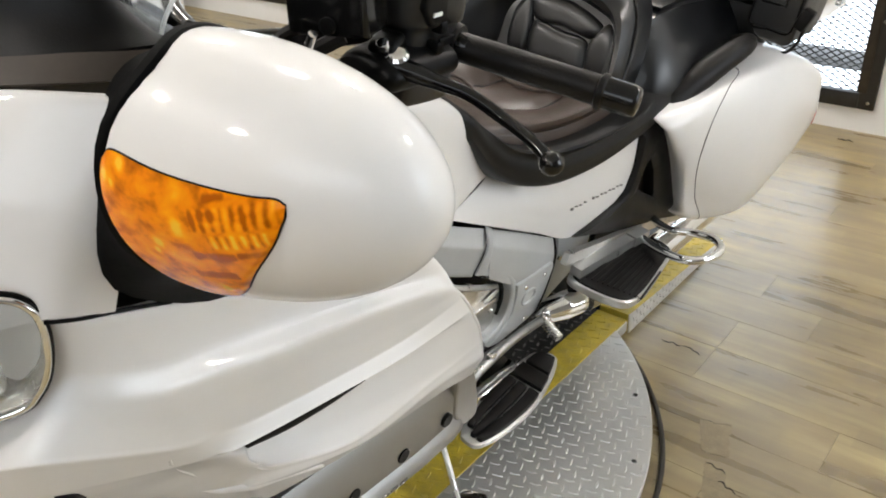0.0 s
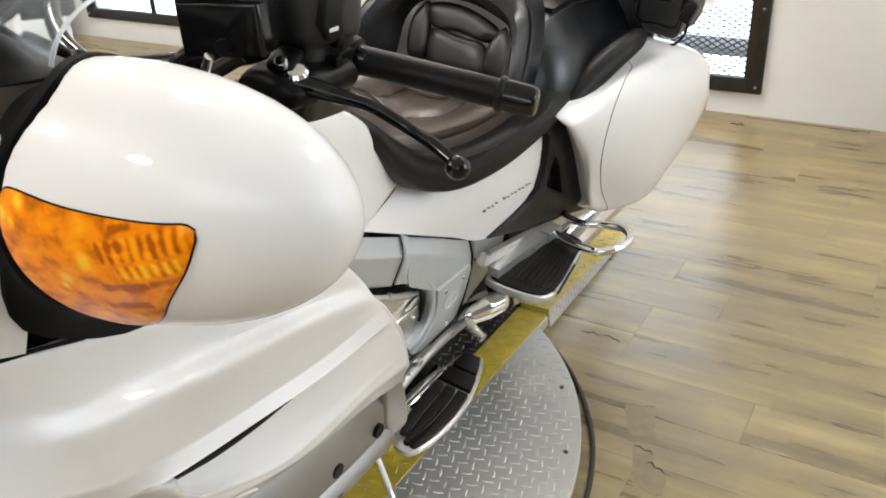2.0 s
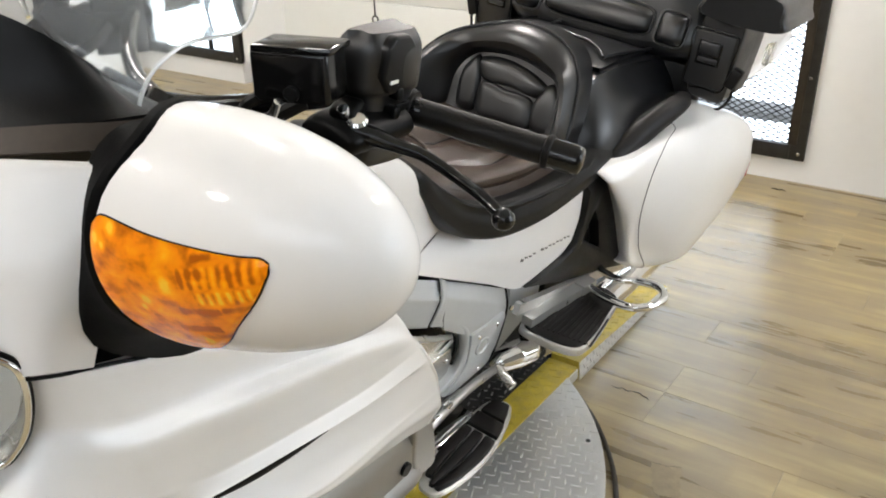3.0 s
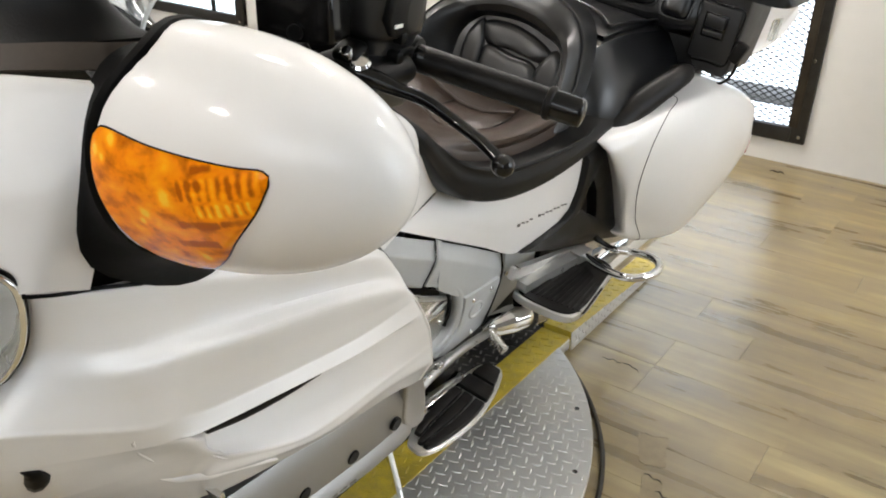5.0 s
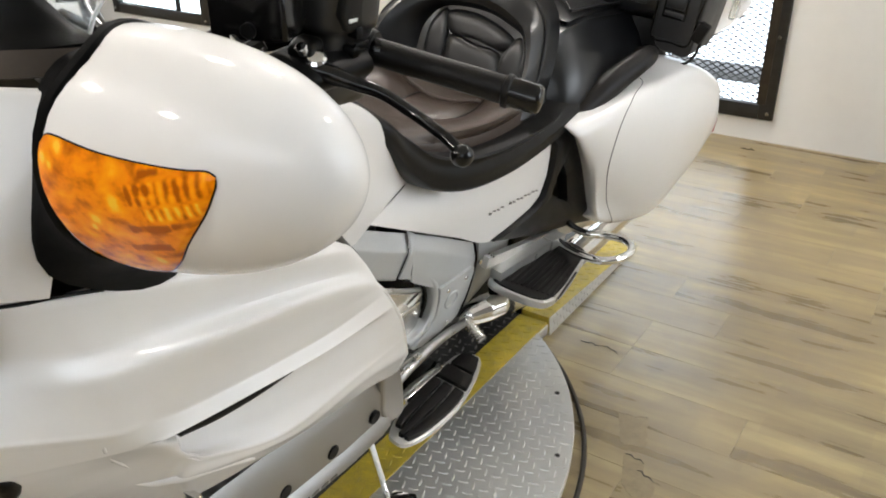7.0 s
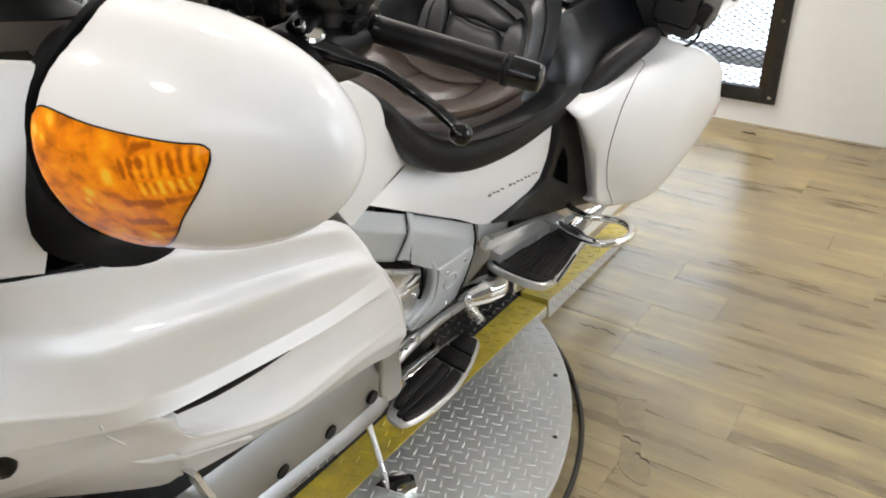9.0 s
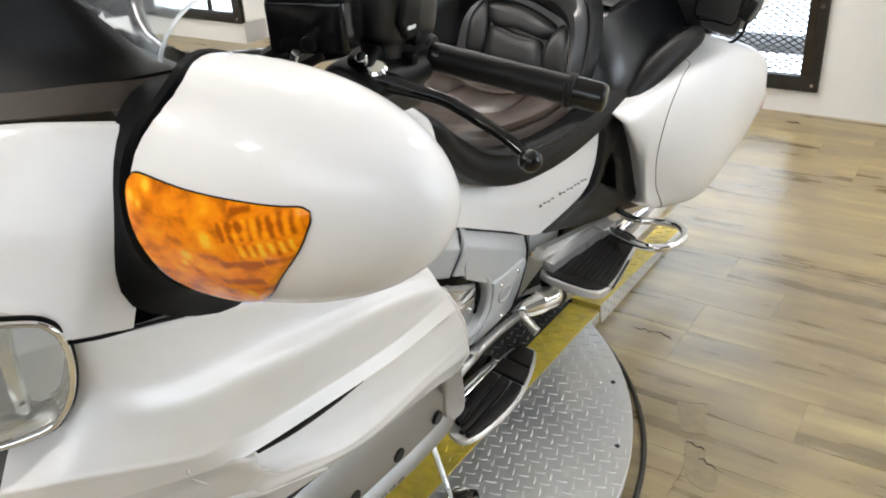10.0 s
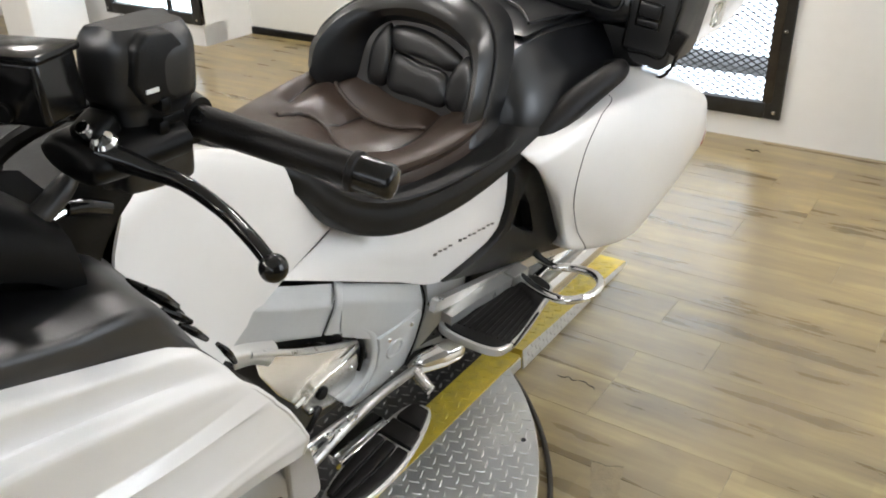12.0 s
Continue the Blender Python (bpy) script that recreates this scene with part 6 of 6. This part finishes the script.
part("bar_end", tube([g0.lerp(g1, f) for f in (0.83, 0.84, 0.96, 0.99, 1.0)], [0.0178, 0.0182, 0.0178, 0.0150, 0.004], 20, 17), GLOSS, grip, "gloss black bar end")
part("grip_collar", tube([g0.lerp(g1, f) for f in (0.785, 0.795, 0.82, 0.83)], [0.0170, 0.0205, 0.0205, 0.0170], 20, 10), RUBBER, grip)
lever = part("lever", tube([(0.408, 0.734, 1.226), (0.430, 0.742, 1.224), (0.455, 0.750, 1.220), (0.490, 0.758, 1.217), (0.533, 0.762, 1.205), (0.575, 0.753, 1.199), (0.604, 0.747, 1.190)], [0.013, 0.0115, 0.0085, 0.0075, 0.007, 0.007, 0.007], 12, 44), GLOSS, bar, "black lever with a ball end")
ball = bmesh.new()
bmesh.ops.create_uvsphere(ball, u_segments=20, v_segments=12, radius=0.0128)
bmesh.ops.translate(ball, vec=(0.607, 0.746, 1.188), verts=ball.verts)
part("ball_end", ball, GLOSS, lever)
part("lever_bracket", loft([[(0.362, y, 1.196 + d), (0.41, y, 1.196 + d), (0.430 - d, y, 1.216), (0.414, y, 1.234 - d), (0.366, y, 1.240 - d), (0.350, y, 1.22)] for y, d in ((0.712, 0.012), (0.720, 0.003), (0.76, 0.0), (0.82, 0.0))], 24, 8), BLACK, bar, "black lever bracket")
part("pivot_bolt", disc((0.410, 0.737, 1.236), (0.15, -0.4, 0.9), 0.0125, 0.012, 18, 0.003), CHROME, bar, "chrome pivot bolt")
part("bolt", disc((0.397, 0.728, 1.247), (0.1, -0.6, 0.8), 0.007, 0.012, 12), CHROME, bar)
part("bracket_clamp", box((0.388, 0.745, 1.238), (0.034, 0.036, 0.030), 0.008, pose(0, 0, 0, 20, 0, 15), 3), BLACK, bar, "black clamp")


def switch_sect(w, g, dy=0.0):
    dy -= 0.012
    return [(0.356 - g, 0.774 + dy, w), (0.38, 0.768 - g + dy, w), (0.410 + g, 0.785 + dy, w), (0.418 + g, 0.845 + dy, w), (0.385, 0.862 + g + dy, w), (0.354 - g, 0.852 + dy, w)]


sw = part("switch_box", loft([switch_sect(1.165, -0.016), switch_sect(1.172, -0.008), switch_sect(1.22, -0.008), switch_sect(1.255, -0.006), switch_sect(1.262, 0.001), switch_sect(1.298, 0.002), switch_sect(1.315, -0.001), switch_sect(1.328, -0.012)], 36, 26), GREYBLACK, bar, "black switch housing")
part("switch_cap", prism([(0.768, 1.282), (0.772, 1.316), (0.785, 1.328), (0.812, 1.326), (0.824, 1.312), (0.826, 1.270), (0.818, 1.258), (0.778, 1.262)], "x", 0.404, 0.420, 0.004, 3), FRAME, sw, "black side cap")
part("horn_button", box((0.4200, 0.806, 1.243), (0.004, 0.026, 0.010), 0.0018), BLACK, sw)
part("mark", box((0.4206, 0.785, 1.276), (0.002, 0.014, 0.004), 0), DOORWHITE, sw, "small white mark")
for k in range(3):
    part("rocker", box((0.412, 0.79 + 0.004 * k, 1.215 + 0.022 * k), (0.022, 0.012, 0.014), 0.003), BLACK, sw)
res_m = pose(0, 0, 0, 0, -8, 17)
res = part("fluid_reservoir", box((0.355, 0.699, 1.286), (0.092, 0.052, 0.058), 0.006, res_m, 3), GLOSS, bar, "black clutch fluid reservoir")
part("reservoir_lid", box((0.355, 0.699, 1.316), (0.095, 0.055, 0.009), 0.004, res_m, 2), GLOSS, res, "black lid")
part("sight_glass", disc((0.368, 0.674, 1.270), (0.29, -0.95, 0), 0.009, 0.006, 16), BLACK, res)
part("hose", tube([(0.335, 0.69, 1.262), (0.312, 0.665, 1.245), (0.275, 0.69, 1.20), (0.25, 0.72, 1.16)], 0.007, 8, 20), RUBBER, bar, "black hose")
part("banjo_bolt", tube([(0.356, 0.655, 1.238), (0.372, 0.650, 1.268)], 0.005, 10, 4), CHROME, bar, "bright bolt")
part("harness", tube([(0.30, 0.77, 1.22), (0.27, 0.73, 1.19), (0.28, 0.68, 1.17), (0.31, 0.64, 1.16)], 0.010, 8, 20), RUBBER, bar, "black wiring harness")
both_parts.append(bar)
part("audio_stalk", box((0.335, 0.60, 1.225), (0.045, 0.03, 0.022), 0.005, pose(0, 0, 0, 10, 0, 20)), BLACK, bike, "small black switch pod")
part("trim_strip", tube([(0.37, 0.53, 1.245), (0.345, 0.60, 1.21), (0.31, 0.67, 1.18)], 0.006, 8, 12), CHROME, bike, "thin bright trim strip")
part("knob_stem", tube([(0.335, 0.70, 1.128), (0.335, 0.735, 1.136), (0.333, 0.765, 1.128)], 0.004, 8, 10), CHROME, bike, "thin bright knob stem")
part("lever_knob", tube([(0.335, 0.735, 1.138), (0.333, 0.757, 1.131), (0.330, 0.785, 1.116)], [0.008, 0.010, 0.009], 12, 10), GLOSS, bike, "small black knob")
part("trim_band", tube([(0.335, 0.665, 1.129), (0.335, 0.688, 1.135), (0.335, 0.710, 1.144), (0.335, 0.735, 1.161), (0.335, 0.751, 1.177)], [0.006, 0.011, 0.013, 0.012, 0.009], 10, 24), GREYBLACK, bike, "dark curved trim band")
part("steering_stem", tube([(0, 0.62, 0.86), (0, 0.70, 1.06), (0, 0.77, 1.14)], 0.04, 14, 8), STEEL, bike, "dark steering stem")

# wheels, fender and fork
for y, w, r, wd in ((0.50, 0.335, 0.335, 0.13), (2.20, 0.32, 0.32, 0.18)):
    wheel = part("wheel", ring((0, y, w), (1, 0, 0), r - wd * 0.42, wd * 0.42, 56, 16), TYRE, bike, "black tyre")
    part("rim", ring((0, y, w), (1, 0, 0), r - wd * 0.86, 0.028, 48, 10), BRUSHED, wheel, "cast metal rim")
    part("hub", tube([(-0.07, y, w), (0.07, y, w)], 0.05, 18, 4), BRUSHED, wheel, "metal hub")
    for k in range(5):
        a = 2 * math.pi * k / 5
        part("spoke", tube([(0, y, w), (0, y + (r - wd * 0.9) * math.cos(a), w + (r - wd * 0.9) * math.sin(a))], [0.03, 0.016], 8, 4), BRUSHED, wheel)
    part("brake_disc", disc((0.09, y, w), (1, 0, 0), 0.14, 0.006, 40), BRUSHED, wheel, "brake disc")
part("front_fender", skin([[(-0.09, 0.50 + 0.375 * math.cos(radians(a)), 0.335 + 0.375 * math.sin(radians(a))) for a in range(200, 10, -24)], [(0, 0.50 + 0.39 * math.cos(radians(a)), 0.335 + 0.39 * math.sin(radians(a))) for a in range(200, 10, -24)], [(0.09, 0.50 + 0.375 * math.cos(radians(a)), 0.335 + 0.375 * math.sin(radians(a))) for a in range(200, 10, -24)]], 40, 14), PEARL, bike, "pearl white front fender")
both_parts.append(part("fork_leg", tube([(0.115, 0.50, 0.335), (0.115, 0.66, 0.90)], 0.028, 16, 6), BRUSHED, bike, "metal fork leg"))
part("exhaust", tube([(-0.22, 1.3, 0.25), (-0.24, 1.8, 0.24), (-0.26, 2.5, 0.28)], 0.045, 16, 20), CHROME, bike, "chrome exhaust pipe")
both_parts.append(part("exhaust", tube([(0.21, 1.85, 0.235), (0.25, 2.1, 0.24), (0.27, 2.62, 0.27)], 0.045, 16, 20), CHROME, bike, "chrome exhaust pipe"))
part("tail_lamp", box((0, 2.96, 1.06), (0.5, 0.03, 0.08), 0.012), mat("red_lens", (0.4, 0.02, 0.01), 0.15, 0, 0.7), bike, "red tail lamp")

# side stand
stand = part("side_stand", tube([(0.238, 1.158, 0.30), (0.264, 1.170, 0.215), (0.291, 1.188, 0.115), (0.318, 1.205, 0.012)], [0.010, 0.0085, 0.008, 0.0085], 12, 24), CHROME, bike, "chrome side stand")
part("stand_foot", prism([(0.285, 1.165), (0.36, 1.18), (0.37, 1.215), (0.34, 1.245), (0.29, 1.23)], "z", -0.046, -0.036, 0.002), CHROME, stand, "metal stand foot")
bpy.data.objects["stand_foot"].matrix_local = pose(0.012, 0, 0.048, 0, -LEAN, 0)
part("stand_stop", tube([(0.30, 1.12, 0.028), (0.335, 1.13, 0.034)], [0.018, 0.020], 16, 4), CHROME, stand, "round chrome stop")

STEER = Matrix.Translation((0, 0.70, 1.12)) @ Matrix.Rotation(radians(-28), 4, Vector((0, 0.45, 0.89))) @ Matrix.Translation((0, -0.70, -1.12))


def turned(ob):
    ob.data.transform(STEER)
    for c in ob.children:
        turned(c)


for ob in both_parts:
    twin = mirrored(ob)
    if ob is bar:
        turned(twin)

# ---- floor ----
floor = setting("floor", solid(X0, X1, Y0, DOOR_Y + 0.1, -0.08, -0.006), mat("dark_underfloor", (0.10, 0.08, 0.055), 0.7, 0, 0, 0.3, 4, 0.1, 40), "worn wood-look vinyl plank floor", "floor")
PW, PL = 0.18, 1.22
plank_meshes = {}


def plank(x0, x1, y0, y1):
    key = round(x1 - x0, 2)
    if key not in plank_meshes:
        bm = box((0, 0, -0.004), (key - 0.0005, y1 - y0 - 0.0005, 0.008), 0.0005, None, 1)
        me = bpy.data.meshes.new("plank")
        bm.to_mesh(me)
        bm.free()
        me.materials.append(PLANK)
        plank_meshes[key] = me
    ob = new("plank", plank_meshes[key])
    ob.parent = floor
    ob.location = ((x0 + x1) / 2, (y0 + y1) / 2, 0)


rnd = random.Random(7)
y = Y0
while y < DOOR_Y - 0.02:
    x = X0 - round(rnd.uniform(0, 5)) * 0.2
    while x < X1:
        a, b = max(x, X0), min(x + PL, X1)
        if b - a > 0.05:
            plank(round(a, 2), round(b, 2), y, min(y + PW, DOOR_Y + 0.05))
        x += PL
    y += PW


def scuff(name, label, pts, z=0.0008, material=SCUFF):
    bm = bmesh.new()
    rs = random.Random(len(label) + int(pts[0][0] * 1000))
    vs = [bm.verts.new((p.x + rs.uniform(-0.0025, 0.0025), p.y + rs.uniform(-0.0025, 0.0025), z)) for p in cr([(*q, 0) for q in pts], 60, True)]
    lo = [bm.verts.new((v.co.x, v.co.y, -0.002)) for v in vs]
    hub = bm.verts.new((sum(v.co.x for v in vs) / len(vs), sum(v.co.y for v in vs) / len(vs), z))
    for i in range(len(vs)):
        bm.faces.new((hub, vs[i], vs[(i + 1) % len(vs)]))
        bm.faces.new((vs[i], vs[(i + 1) % len(vs)], lo[(i + 1) % len(vs)], lo[i]))
    tagged(part(name, bm, material, None, smooth=False), label, "floor mark", "floor marks", "structure")


scuff("floor_scuff", "grey gouged patch in the vinyl floor", [(0.615, 1.858), (0.652, 1.866), (0.690, 1.882), (0.703, 1.835), (0.726, 1.766), (0.700, 1.752), (0.668, 1.748), (0.640, 1.80)])
scuff("floor_scuff", "grey gouged patch in the vinyl floor", [(0.694, 1.703), (0.742, 1.698), (0.760, 1.665), (0.791, 1.646), (0.808, 1.575), (0.768, 1.570), (0.728, 1.598), (0.708, 1.655)])


def tear(label, pts, r=0.0015):
    tagged(part("floor_tear", tube([(x, y, 0.0008) for x, y in pts], [0.4 * r, r, 0.7 * r, r, 0.4 * r], 6, 30), BLACK), label, "floor mark", "floor marks", "structure")


tear("thin dark torn edge in the vinyl floor", [(0.370, 2.142), (0.392, 2.140), (0.404, 2.150), (0.420, 2.141), (0.432, 2.147)], 0.0014)
tear("thin dark torn edge in the vinyl floor", [(0.436, 2.149), (0.458, 2.152), (0.470, 2.143), (0.484, 2.142), (0.496, 2.130)])
tear("thin dark torn edge in the vinyl floor", [(0.692, 1.709), (0.706, 1.713), (0.720, 1.703), (0.733, 1.708), (0.746, 1.698)], 0.0016)
tear("thin dark torn edge in the vinyl floor", [(0.741, 1.664), (0.752, 1.668), (0.764, 1.655), (0.776, 1.657), (0.791, 1.645)], 0.0018)
tear("thin dark torn edge in the vinyl floor", [(0.616, 1.859), (0.636, 1.866), (0.655, 1.864), (0.672, 1.876), (0.690, 1.883)], 0.0006)
tear("small dark mark on the floor by the wall", [(0.295, 4.225), (0.315, 4.232), (0.332, 4.222), (0.345, 4.240), (0.365, 4.222)], 0.004)
